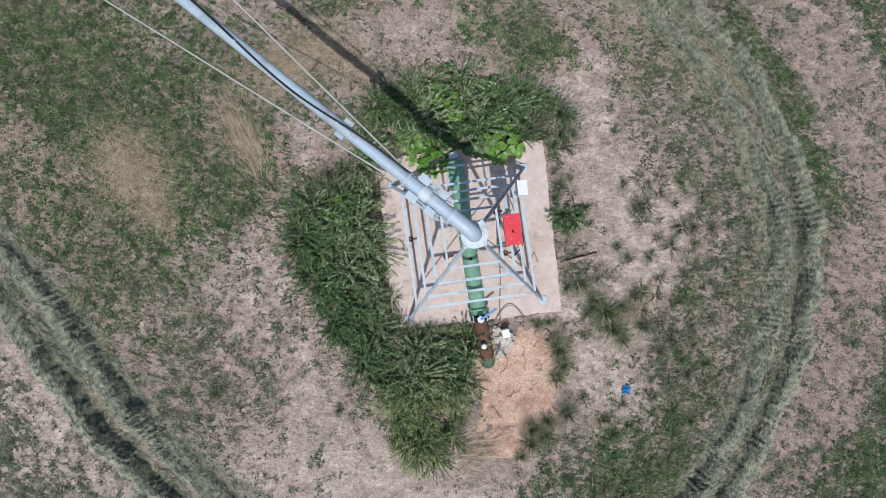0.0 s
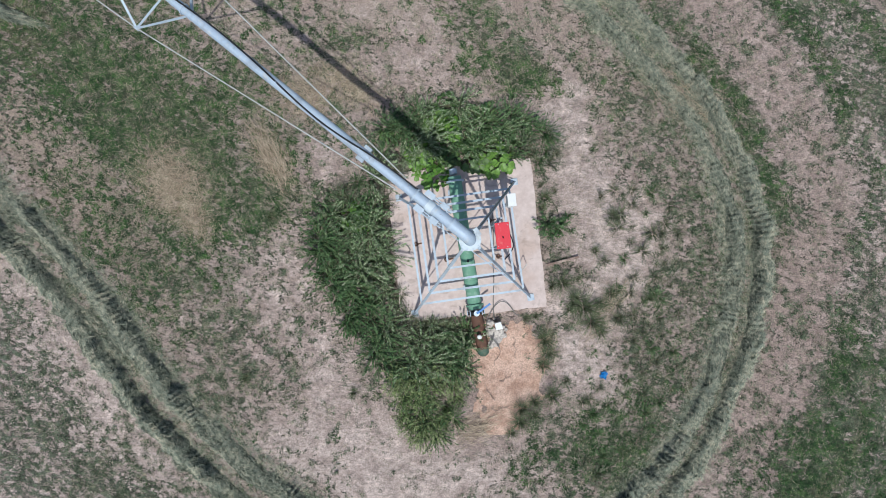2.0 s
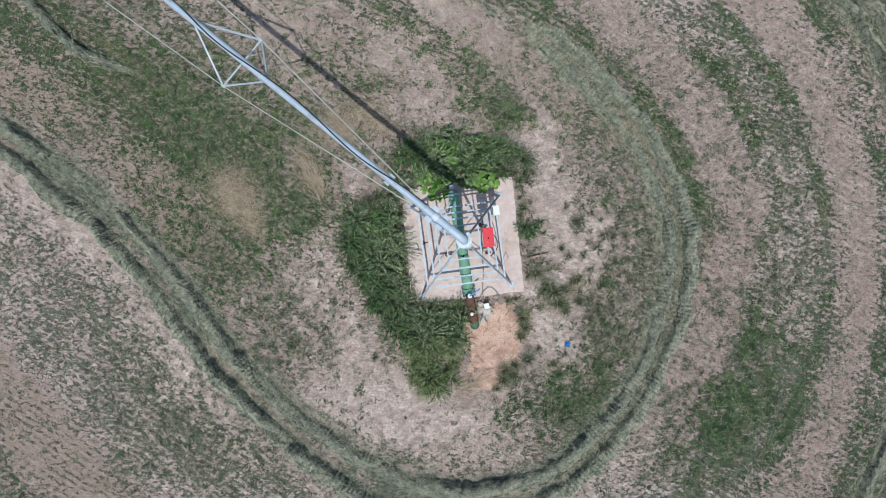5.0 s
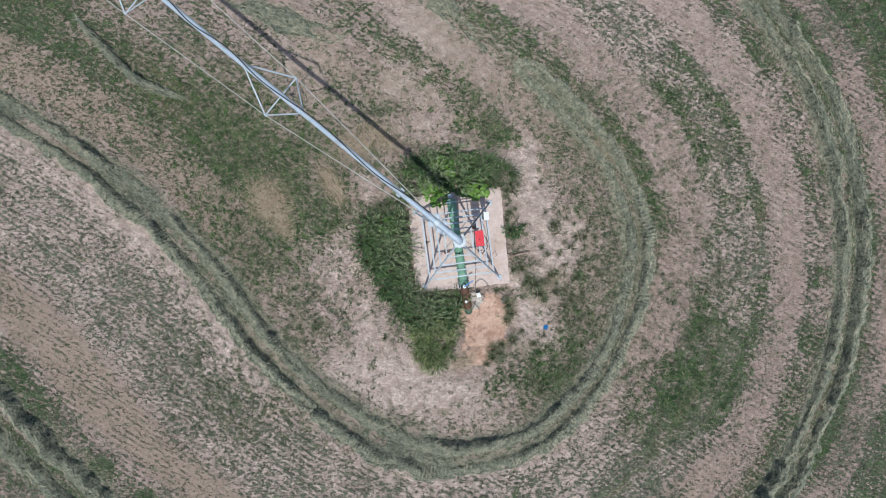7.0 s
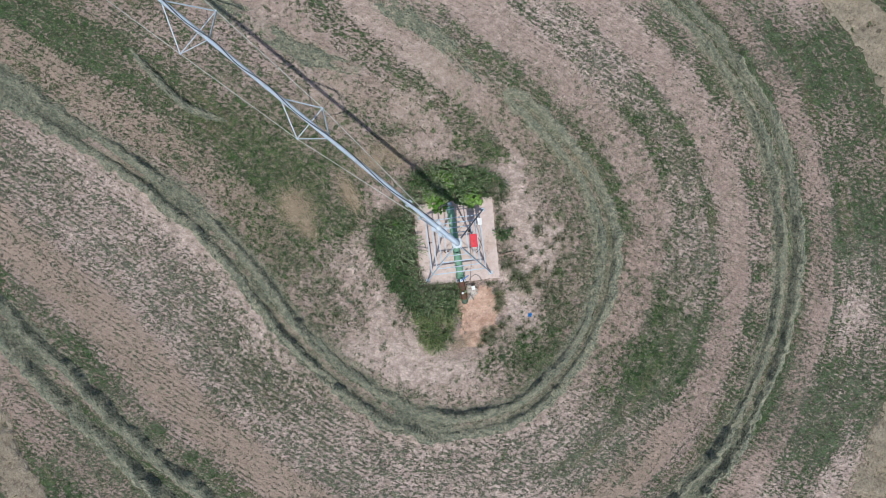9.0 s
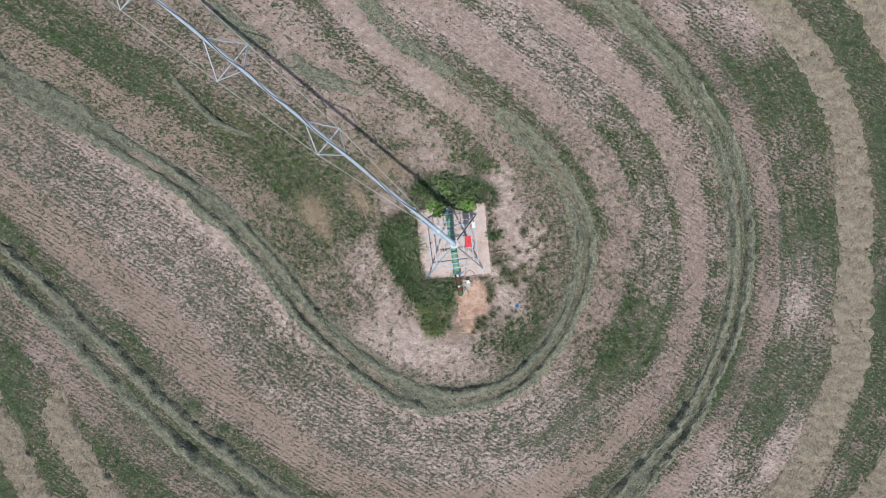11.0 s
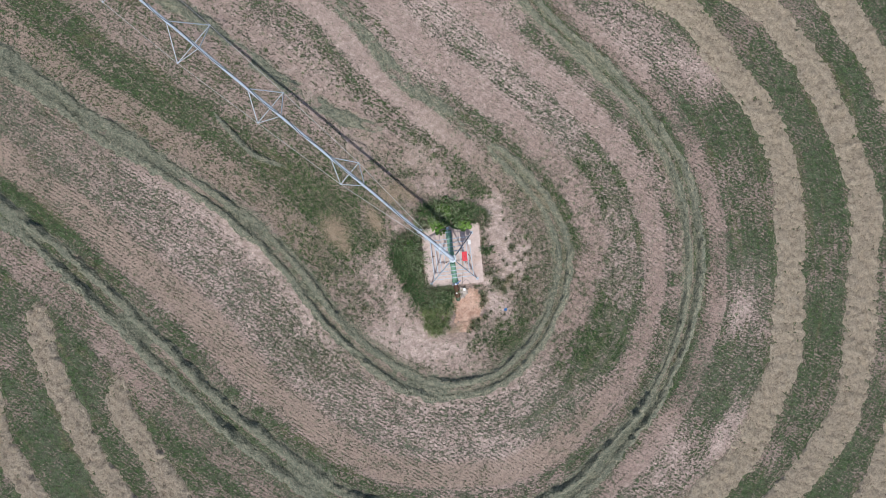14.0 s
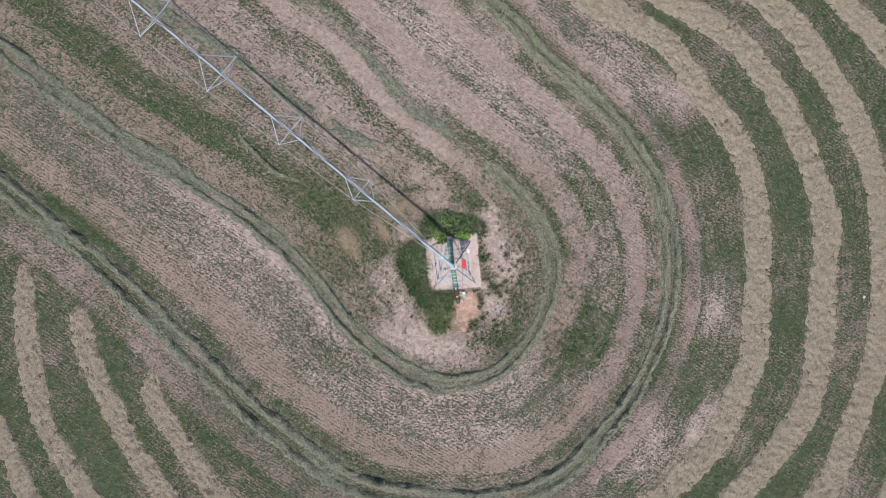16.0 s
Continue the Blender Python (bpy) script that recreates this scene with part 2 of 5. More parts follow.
HERB_LUSH = strand_material("fresh_green_regrowth_leaves", (0.05, (0.011, 0.038, 0.012)), (0.5, (0.040, 0.096, 0.029)), (0.95, (0.122, 0.208, 0.070)), slow=0.38, size=3.4)
BLADE = strand_material("dry_and_green_grass_blades", (0.05, (0.040, 0.052, 0.030)), (0.45, (0.120, 0.138, 0.085)), (0.70, (0.250, 0.250, 0.170)), (0.95, (0.52, 0.44, 0.32)), slow=0.38, size=3.4)
WEED = leaf_material("weed_leaves", (0.042, 0.085, 0.034), (0.385, 0.500, 0.290), (0.60, 0.62, 0.48))
WEED_DARK = leaf_material("dark_weed_leaves", (0.022, 0.060, 0.024), (0.165, 0.280, 0.122))
WEED_OLIVE = leaf_material("olive_weed_leaves", (0.068, 0.118, 0.042), (0.340, 0.440, 0.190), (0.48, 0.47, 0.29))
WEED_BUSH = leaf_material("bushy_weed_leaves", (0.040, 0.068, 0.036), (0.235, 0.300, 0.175), (0.40, 0.38, 0.26))
WEED_GREY = leaf_material("grey_weed_leaves", (0.060, 0.076, 0.050), (0.235, 0.260, 0.190), (0.36, 0.31, 0.25))
BROAD = leaf_material("broad_green_leaves", (0.070, 0.150, 0.026), (0.175, 0.325, 0.066), None, 0.45)
BROAD_DARK = leaf_material("broad_dark_leaves", (0.040, 0.080, 0.026), (0.125, 0.195, 0.070), None, 0.45)
STEM = earth_material("weed_stems", (0.105, 0.125, 0.060), (0.200, 0.215, 0.120))
STEEL = steel_material("galvanised_steel", (0.40, 0.48, 0.58), (0.53, 0.61, 0.70), 0.55, 0.15)
PIPE = steel_material("galvanised_pipe", (0.37, 0.455, 0.575), (0.51, 0.60, 0.715), 0.5, 0.15)
STEEL_PALE = steel_material("pale_steel_plate", (0.52, 0.60, 0.67), (0.64, 0.71, 0.77), 0.55, 0.1)
GREEN = paint_material("worn_green_paint", (0.165, 0.335, 0.240), (0.28, 0.42, 0.33), 0.5, 0.5)
DULL_GREEN = paint_material("dull_green_paint", (0.070, 0.125, 0.092), (0.15, 0.16, 0.12), 0.6, 0.7)
RUST = paint_material("rusty_brown_steel", (0.125, 0.066, 0.048), (0.21, 0.115, 0.075), 0.6, 0.75)
RED = paint_material("sun_bleached_red_paint", (0.70, 0.050, 0.075), (0.72, 0.16, 0.16), 0.35, 0.4)
WHITE = paint_material("white_enamel", (0.80, 0.81, 0.82), (0.62, 0.60, 0.57), 0.25, 0.4)
BLUE = paint_material("blue_paint", (0.10, 0.24, 0.55), (0.24, 0.38, 0.60), 0.35, 0.45)
BLUE_FILM = paint_material("blue_plastic_film", (0.03, 0.22, 0.55), (0.10, 0.36, 0.66), 0.4, 0.3)
BLACK = paint_material("black_rubber", (0.018, 0.02, 0.025), (0.05, 0.05, 0.055), 0.3, 0.5)
GREY = paint_material("grey_plastic_conduit", (0.20, 0.19, 0.185), (0.30, 0.28, 0.26), 0.4, 0.6)
WIRE = steel_material("bright_steel_rod", (0.50, 0.52, 0.52), (0.62, 0.63, 0.62), 0.5, 0.3)
CONCRETE = concrete_material()
RUBBLE = earth_material("broken_concrete", (0.38, 0.335, 0.31), (0.57, 0.52, 0.485))
RED_EARTH = earth_material("loose_red_earth", (0.43, 0.272, 0.208), (0.62, 0.432, 0.348))
WOOD = earth_material("weathered_wood", (0.24, 0.165, 0.135), (0.44, 0.35, 0.30))


# ---------------------------------------------------------------- helpers
ORIGIN = {}


def thing(name, at, label, category, group="", kind=""):
    """An empty at the base of a thing, which carries its parts."""
    ob = new(name)
    ob.empty_display_size = 0.2
    ob.location = at
    ORIGIN[ob.name] = Vector(at)
    return tagged(ob, label, category, group, kind)


def part(name, bm, material, parent, label="", smooth=False):
    """Links a bmesh, given in world places, as one mesh under a thing or a part."""
    me = bpy.data.meshes.new(name)
    o = ORIGIN.get(parent.name, Vector((0, 0, 0))) if parent else Vector((0, 0, 0))
    bm.transform(Matrix.Translation(-o))
    bmesh.ops.recalc_face_normals(bm, faces=bm.faces)
    bm.to_mesh(me)
    bm.free()
    me.materials.append(material)
    if smooth:
        for p in me.polygons:
            p.use_smooth = True
        me.set_sharp_from_angle(angle=radians(40))
    ob = new(name, me)
    if parent:
        ob.parent = parent
        ORIGIN[ob.name] = o
    return tagged(ob, label)


def solid(name, bm, material, label, category, group="", kind="", smooth=False):
    """A thing made of one mesh."""
    return tagged(part(name, bm, material, None, "", smooth), label, category, group, kind)


def mesh_arrays(name, verts, quads, tris, material):
    """A mesh from arrays: fast for many small faces."""
    me = bpy.data.meshes.new(name)
    nq, nt = len(quads), len(tris)
    me.vertices.add(len(verts))
    me.vertices.foreach_set("co", np.ascontiguousarray(verts, dtype=np.float32).ravel())
    loops = np.concatenate([np.asarray(quads, dtype=np.int32).ravel(), np.asarray(tris, dtype=np.int32).ravel()])
    me.loops.add(len(loops))
    me.loops.foreach_set("vertex_index", loops)
    me.polygons.add(nq + nt)
    start = np.concatenate([np.arange(nq) * 4, nq * 4 + np.arange(nt) * 3]).astype(np.int32)
    me.polygons.foreach_set("loop_start", start)
    me.update(calc_edges=True)
    me.validate()
    me.materials.append(material)
    return me


def frame_of(p, q, up=(0, 0, 1)):
    d = (Vector(q) - Vector(p)).normalized()
    u = Vector(up)
    if abs(d.dot(u)) > 0.98:
        u = Vector((0, 1, 0))
    side = d.cross(u).normalized()
    return d, side, side.cross(d).normalized()


def bar(bm, p, q, w, h, up=(0, 0, 1), bevel=0.0):
    """A straight bar of width w and height h from p to q."""
    d, s, u = frame_of(p, q, up)
    p, q = Vector(p), Vector(q)
    vs = []
    for c in (p, q):
        for a, b in ((-1, -1), (1, -1), (1, 1), (-1, 1)):
            vs.append(bm.verts.new(c + s * (a * w / 2) + u * (b * h / 2)))
    fs = [bm.faces.new(vs[:4]), bm.faces.new(vs[4:])]
    for i in range(4):
        j = (i + 1) % 4
        fs.append(bm.faces.new((vs[i], vs[j], vs[4 + j], vs[4 + i])))
    if bevel:
        es = {e for f in fs for e in f.edges}
        bmesh.ops.bevel(bm, geom=list(es), offset=bevel, segments=2, affect="EDGES", clamp_overlap=True)
    return vs


def angle_iron(bm, p, q, w, up=(0, 0, 1), flip=1, t=0.009):
    """An L-shaped rolled bar with two legs of width w."""
    d, s, u = frame_of(p, q, up)
    bar(bm, p, q, w, t, up)
    o = s * (flip * (w / 2 - t / 2)) - u * (w / 2)
    bar(bm, Vector(p) + o, Vector(q) + o, t, w - t, up)


def tube(bm, pts, r, n=12, cap=True, radii=None):
    """A round tube along a line of points."""
    pts = [Vector(p) for p in pts]
    rings, side = [], None
    for i, p in enumerate(pts):
        a, b = pts[max(i - 1, 0)], pts[min(i + 1, len(pts) - 1)]
        d = (b - a).normalized()
        if side is None:
            side = d.orthogonal().normalized()
        side = (side - d * side.dot(d)).normalized()
        up = d.cross(side)
        rr = radii[i] if radii else r
        rings.append([bm.verts.new(p + (side * math.cos(k) + up * math.sin(k)) * rr) for k in (2 * math.pi * j / n for j in range(n))])
    for a, b in zip(rings, rings[1:]):
        for j in range(n):
            bm.faces.new((a[j], a[(j + 1) % n], b[(j + 1) % n], b[j]))
    if cap:
        bm.faces.new(rings[0])
        bm.faces.new(rings[-1])
    return rings


def disc(bm, c, axis, r0, r1, h, n=32):
    """A flat ring or flange: inner and outer radius, thickness along the axis."""
    c, a = Vector(c), Vector(axis).normalized()
    s = a.orthogonal().normalized()
    u = a.cross(s)
    prof = [(r0, -h / 2), (r1, -h / 2), (r1, h / 2), (r0, h / 2)]
    rows = [[bm.verts.new(c + (s * math.cos(k) + u * math.sin(k)) * r + a * z) for k in (2 * math.pi * j / n for j in range(n))] for r, z in prof]
    for i in range(4):
        p, q = rows[i], rows[(i + 1) % 4]
        for j in range(n):
            bm.faces.new((p[j], p[(j + 1) % n], q[(j + 1) % n], q[j]))


def block(bm, c, size, turn=0.0, bevel=0.01, seg=2, tilt=(0, 0)):
    m = Matrix.Translation(c) @ Euler((tilt[0], tilt[1], radians(turn))).to_matrix().to_4x4() @ Matrix.Diagonal((*size, 1))
    g = bmesh.ops.create_cube(bm, size=1.0, matrix=m)
    if bevel:
        es = {e for v in g["verts"] for e in v.link_edges}
        bmesh.ops.bevel(bm, geom=list(es), offset=bevel, segments=seg, affect="EDGES", clamp_overlap=True)


def bolt(bm, c, axis, r=0.012, h=0.012):
    tube(bm, [Vector(c), Vector(c) + Vector(axis).normalized() * h], r, 6)


def turned(x, y, deg):
    a = radians(deg)
    return x * math.cos(a) - y * math.sin(a), x * math.sin(a) + y * math.cos(a)


LATTICE = {}


def vnoise(x, y, scale, seed=0):
    """Smooth value noise from 0 to 1 over arrays."""
    if seed not in LATTICE:
        LATTICE[seed] = np.random.RandomState(seed + 7).rand(256, 256)
    g = LATTICE[seed]
    x, y = np.asarray(x) * scale + 1000.0, np.asarray(y) * scale + 1000.0
    i, j = np.floor(x).astype(int), np.floor(y).astype(int)
    u, v = x - i, y - j
    u, v = u * u * (3 - 2 * u), v * v * (3 - 2 * v)
    i0, j0, i1, j1 = i % 256, j % 256, (i + 1) % 256, (j + 1) % 256
    return (g[i0, j0] * (1 - u) + g[i1, j0] * u) * (1 - v) + (g[i0, j1] * (1 - u) + g[i1, j1] * u) * v


def fbm(x, y, scale, seed=0, octaves=4):
    s, a, w = 0.0, 0.5, 0.0
    for k in range(octaves):
        s = s + a * vnoise(x, y, scale * 2 ** k, seed + k)
        w, a = w + a, a * 0.55
    return s / w


def smooth(v, lo, hi):
    t = np.clip((v - lo) / (hi - lo), 0, 1)
    return t * t * (3 - 2 * t)


def spline(ctrl, step=0.12):
    """Points at even steps along a smooth curve through the control points."""
    c = np.array(ctrl, dtype=float)
    c = np.vstack([2 * c[0] - c[1], c, 2 * c[-1] - c[-2]])
    out = []
    for i in range(1, len(c) - 2):
        p0, p1, p2, p3 = c[i - 1:i + 3]
        for t in np.linspace(0, 1, 24, endpoint=False):
            out.append(0.5 * (2 * p1 + (p2 - p0) * t + (2 * p0 - 5 * p1 + 4 * p2 - p3) * t ** 2 + (3 * p1 - p0 - 3 * p2 + p3) * t ** 3))
    out.append(c[-2])
    out = np.array(out)
    s = np.concatenate([[0], np.cumsum(np.hypot(*np.diff(out, axis=0).T))])
    u = np.arange(0, s[-1], step)
    return np.stack([np.interp(u, s, out[:, 0]), np.interp(u, s, out[:, 1])], 1)


def distance_to(line, x, y):
    """Distance from each point to a polyline (thinned)."""
    best = np.full(x.shape, 1e9)
    p = line[::6] if len(line) > 12 else line
    for a, b in zip(p, p[1:]):
        d = b - a
        t = np.clip(((x - a[0]) * d[0] + (y - a[1]) * d[1]) / max(d @ d, 1e-9), 0, 1)
        best = np.minimum(best, np.hypot(x - a[0] - t * d[0], y - a[1] - t * d[1]))
    return best


def inside(line, x, y):
    r = np.zeros(x.shape, bool)
    p = line[::6]
    for a, b in zip(p, np.roll(p, -1, axis=0)):
        c = (a[1] > y) != (b[1] > y)
        with np.errstate(divide="ignore", invalid="ignore"):
            r ^= c & (x < (b[0] - a[0]) * (y - a[1]) / (b[1] - a[1]) + a[0])
    return r


# ---------------------------------------------------------------- the mown field
# centre lines of the rows of cut hay, which bend round the pivot like a U
ROW_1 = spline([(-44, 25.5), (-36, 19.0), (-29.4, 14.0), (-22.1, 8.6), (-19.6, 6.9), (-17.1, 5.35), (-14.65, 3.9), (-12.4, 2.35), (-10.4, 0.6), (-8.8, -1.2), (-7.65, -2.75), (-6.9, -3.75), (-5.0, -5.45),
                (-3.25, -6.7), (-0.9, -7.5), (1.15, -7.5), (3.0, -6.9), (4.5, -5.5), (5.5, -4.2), (6.2, -2.6), (6.5, -1.0), (6.4, 0.8), (5.8, 2.4), (4.8, 3.9), (3.4, 5.4), (2.1, 6.6)])
ROW_1B = spline([(2.1, 6.7), (0.6, 7.9), (-0.85, 9.0), (-3.1, 10.6), (-5.3, 13.2), (-7.5, 15.4), (-10.1, 17.2), (-16, 21.6), (-26, 29)])
ROW_2 = spline([(-42, 14.5), (-35, 9.6), (-29.3, 5.2), (-25.7, 2.3), (-22.0, -0.6), (-18.3, -4.2), (-14.6, -7.9), (-11.7, -10.4), (-8.7, -12.6), (-6.5, -14.1), (-3.6, -15.0), (0.1, -15.3),
                (3.8, -15.0), (6.7, -13.8), (9.4, -11.5), (11.5, -9.0), (13.05, -6.1), (14.1, -2.9), (14.3, -0.3), (14.1, 2.6), (13.25, 5.5), (11.8, 7.7), (10.5, 9.4), (8.9, 11.0),
                (6.7, 12.85), (5.3, 14.1), (3.3, 16.1), (-2, 20.5), (-10, 27)])
ROW_3 = spline([(-8, 27.5), (2, 21.0), (8.7, 17.4), (10.9, 16.35), (13.9, 14.5), (16.2, 11.2), (18.06, 9.0), (19.6, 5.7), (20.2, 2.0), (20.2, -1.7), (19.9, -5.4), (19.0, -8.0), (17.5, -11.0), (15.3, -13.6), (13.8, -15.2), (9, -19), (3, -21.5)])
ROW_4 = spline([(3, 25), (9, 20.8), (14.3, 17.5), (17.25, 15.7), (19.5, 13.9), (21.8, 10.6), (23.3, 7.2), (24.45, 3.5), (24.5, -0.2), (24.2, -4.6), (23.5, -8.35), (21.6, -11.7), (19.0, -14.7), (14, -19.5), (7, -24)])
ROW_5 = spline([(10, 25), (15.5, 21.3), (20.2, 17.6), (22.85, 15.4), (25.1, 12.1), (27.0, 8.4), (28.0, 4.7), (28.4, 1.0), (28.3, -3.1), (27.6, -6.8), (26.1, -10.9), (24.3, -14.7), (20, -20), (14, -25)])
ROW_6 = spline([(18, 24.5), (23, 20), (26.5, 16.4), (29.2, 13.2), (31.2, 9), (32.2, 4), (32.4, -2), (31.5, -8), (29.5, -14), (26, -20)])
ROW_7 = spline([(-19.4, -7.0), (-19.2, -9.0), (-17.9, -11.2), (-16.4, -13.4), (-14.75, -15.3), (-11, -19), (-5, -22)])
ROW_8 = spline([(-24.2, -2.8), (-23.8, -5.0), (-23.0, -7.2), (-21.9, -9.4), (-20.6, -11.95), (-18.8, -14.5), (-16, -18), (-11, -23)])
ROW_9 = spline([(-27.7, -0.1), (-27.6, -3.6), (-27.2, -6.5), (-26.5, -9.8), (-25.2, -12.3), (-23.3, -15.3), (-20, -20), (-16, -24)])
ROW_10 = spline([(-31.5, -3), (-31.2, -7), (-29.2, -11.3), (-28.2, -13.5), (-27.3, -15.4), (-24, -21)])
ROW_0 = spline([(-24.5, 21.5), (-18.35, 16.0), (-14.8, 13.85), (-11.5, 11.45), (-8.95, 9.65), (-6.75, 8.3), (-4.2, 7.5)])
RIDGE = spline([(-13.9, 8.3), (-13.0, 7.3), (-11.8, 6.1), (-10.8, 5.6), (-9.8, 5.3)])
SPAN_DIR = Vector((math.cos(radians(140.75)), math.sin(radians(140.75)), 0))


def ground_height(x, y):
    x, y = np.asarray(x, dtype=float), np.asarray(y, dtype=float)
    z = 0.10 * (fbm(x, y, 0.16, 3, 3) - 0.5) + 0.05 * (fbm(x, y, 0.9, 5, 3) - 0.5)
    r = np.hypot(x, y)
    z = z * smooth(r, 1.2, 4.0)
    # the hollow dug beside the pad
    z = z - 0.16 * np.exp(-(((x - 0.95) / 0.75) ** 2 + ((y + 2.75) / 0.85) ** 2))
    return z + 1.6 * smooth(r, 60, 400) * (fbm(x, y, 0.012, 9, 3) - 0.5)


# patches: centre, half sizes, turn, then how growth, freshness, straw and paleness change there
PAD_PATCHES = [
    (0.85, -2.95, 1.0, 1.15, 0, -0.9, 0, -0.4, -0.75), (0.2, -4.3, 0.9, 0.45, -20, -0.7, 0, 0.1, -0.2), (2.75, 1.75, 0.8, 1.7, 14, -0.75, 0, 0, 0.5),
    (2.9, -2.9, 0.8, 1.2, 10, -0.6, 0, 0, 0.4), (3.9, 0.1, 0.95, 0.9, 0, -0.75, 0, 0, 0.55), (2.75, -1.95, 0.8, 0.75, 30, -0.7, 0, 0, 0.55),
    (3.6, -0.9, 0.6, 1.0, -30, -0.65, 0, 0, 0.55), (2.15, -1.1, 0.9, 0.5, 0, -0.5, 0, 0, 0.3), (-2.0, -4.1, 1.2, 0.8, -25, -0.7, 0, 0, 0.15),
]
RING_PATCHES = [
    (-1.2, -5.1, 1.5, 0.6, 0, -0.5, 0, 0, 0.05), (-3.1, -2.9, 0.6, 0.8, 20, -0.5, 0, 0, 0.25), (-4.4, -0.3, 0.8, 0.8, 0, -0.35, 0, 0, 0.3),
    (-3.9, -1.6, 0.9, 1.1, 0, -0.35, 0, 0, 0.2), (-3.2, 2.1, 0.9, 0.5, -10, -0.5, 0, 0, 0.1), (-0.6, 4.2, 2.0, 0.55, -5, -0.4, 0, 0.1, 0.15),
    (2.4, 3.5, 0.9, 0.6, -30, -0.4, 0, 0, 0.2), (-1.7, 5.9, 1.5, 0.9, -30, -0.45, -0.1, 0.3, 0.5), (-5.0, 6.0, 1.6, 0.9, -36, -0.2, -0.1, 0.55, 0.4),
]
ARM_PATCHES = [
    (-0.9, 7.4, 1.5, 0.8, -35, -0.35, 0, 0.2, 0.35), (-3.3, -4.6, 1.4, 0.9, -30, -0.35, 0, 0, 0.3), (-1.0, -5.5, 1.6, 0.6, 0, -0.35, 0, 0, 0.35),
    (-6.2, 2.8, 1.9, 1.5, -35, 0.15, 0.45, 0.1, 0), (-4.6, 1.2, 0.7, 1.2, -20, 0.3, 0.3, 0, 0), (1.1, 4.1, 1.2, 0.4, -12, 0.6, 0.75, 0, 0),
    (-8.2, 4.4, 2.2, 1.3, -35, 0.2, 0.5, 0.1, 0), (-6.9, 1.6, 0.9, 0.65, -40, -0.12, -0.2, 0.3, 0.2), (-4.6, 2.0, 0.45, 0.9, 10, -0.1, -0.2, 0.3, 0.1),
]
WEST_PATCHES = [
    (-3.7, 3.6, 0.7, 0.7, 0, -0.1, -0.2, 0.3, 0.1), (-8.6, -1.2, 0.9, 0.7, -40, -0.16, 0, 0, 0.12), (-7.6, -4.3, 0.9, 1.1, 30, -0.16, 0, 0, 0.12),
    (-10.5, -0.6, 2.4, 0.9, -40, -0.16, 0, 0, 0.12), (-12.8, 2.0, 2.6, 0.9, -38, -0.16, 0, 0, 0.12), (-9.0, -3.4, 1.6, 0.8, -45, -0.16, 0, 0, 0.12),
    (-17.0, 4.2, 2.8, 0.7, -36, -0.16, 0, 0, 0.12), (17.2, -2.2, 1.0, 2.2, 0, -0.3, -0.3, 0, 0.3), (16.9, -9.6, 0.9, 2.6, -25, -0.3, -0.3, 0, 0.3),
]
FIELD_PATCHES = [
    (3.2, -11.4, 1.8, 1.1, 10, -0.2, -0.2, 0, 0.3), (22.0, 9.6, 0.6, 1.5, 25, -0.3, -0.3, 0, 0.1), (3.5, -4.6, 1.4, 1.0, 20, 0.35, 0.35, 0, 0),
    (1.4, -4.9, 1.0, 0.6, 10, 0.3, 0.4, 0, 0), (7.7, -5.1, 2.2, 0.8, 55, 0.45, 0.45, -0.2, -0.2), (9.4, -5.4, 2.8, 1.2, 58, 0.42, 0.2, -0.2, 0.2), (5.4, -9.3, 2.6, 1.2, 30, 0.28, 0.1, 0, 0.25),
    (-24.5, 2.5, 3.0, 1.2, -37, 0.25, 0.35, 0.2, -0.2),
]


def flow_at(x, y):
    """Coordinates across and along the rows, in metres."""
    d1 = np.minimum(distance_to(ROW_1, x, y), distance_to(ROW_1B, x, y))
    d2 = distance_to(ROW_2, x, y)
    in1, in2 = inside(np.vstack([ROW_1, ROW_1B]), x, y), inside(ROW_2, x, y)
    across = np.where(in1, -d1, np.where(in2, 8.0 * d1 / np.maximum(d1 + d2, 1e-6), 8.0 + d2))
    a = x * SPAN_DIR.x + y * SPAN_DIR.y
    b = np.abs(-x * SPAN_DIR.y + y * SPAN_DIR.x)
    along = np.where(a > 0, a, -9.0 * np.arctan2(-a, b + 1e-6))
    return across, along


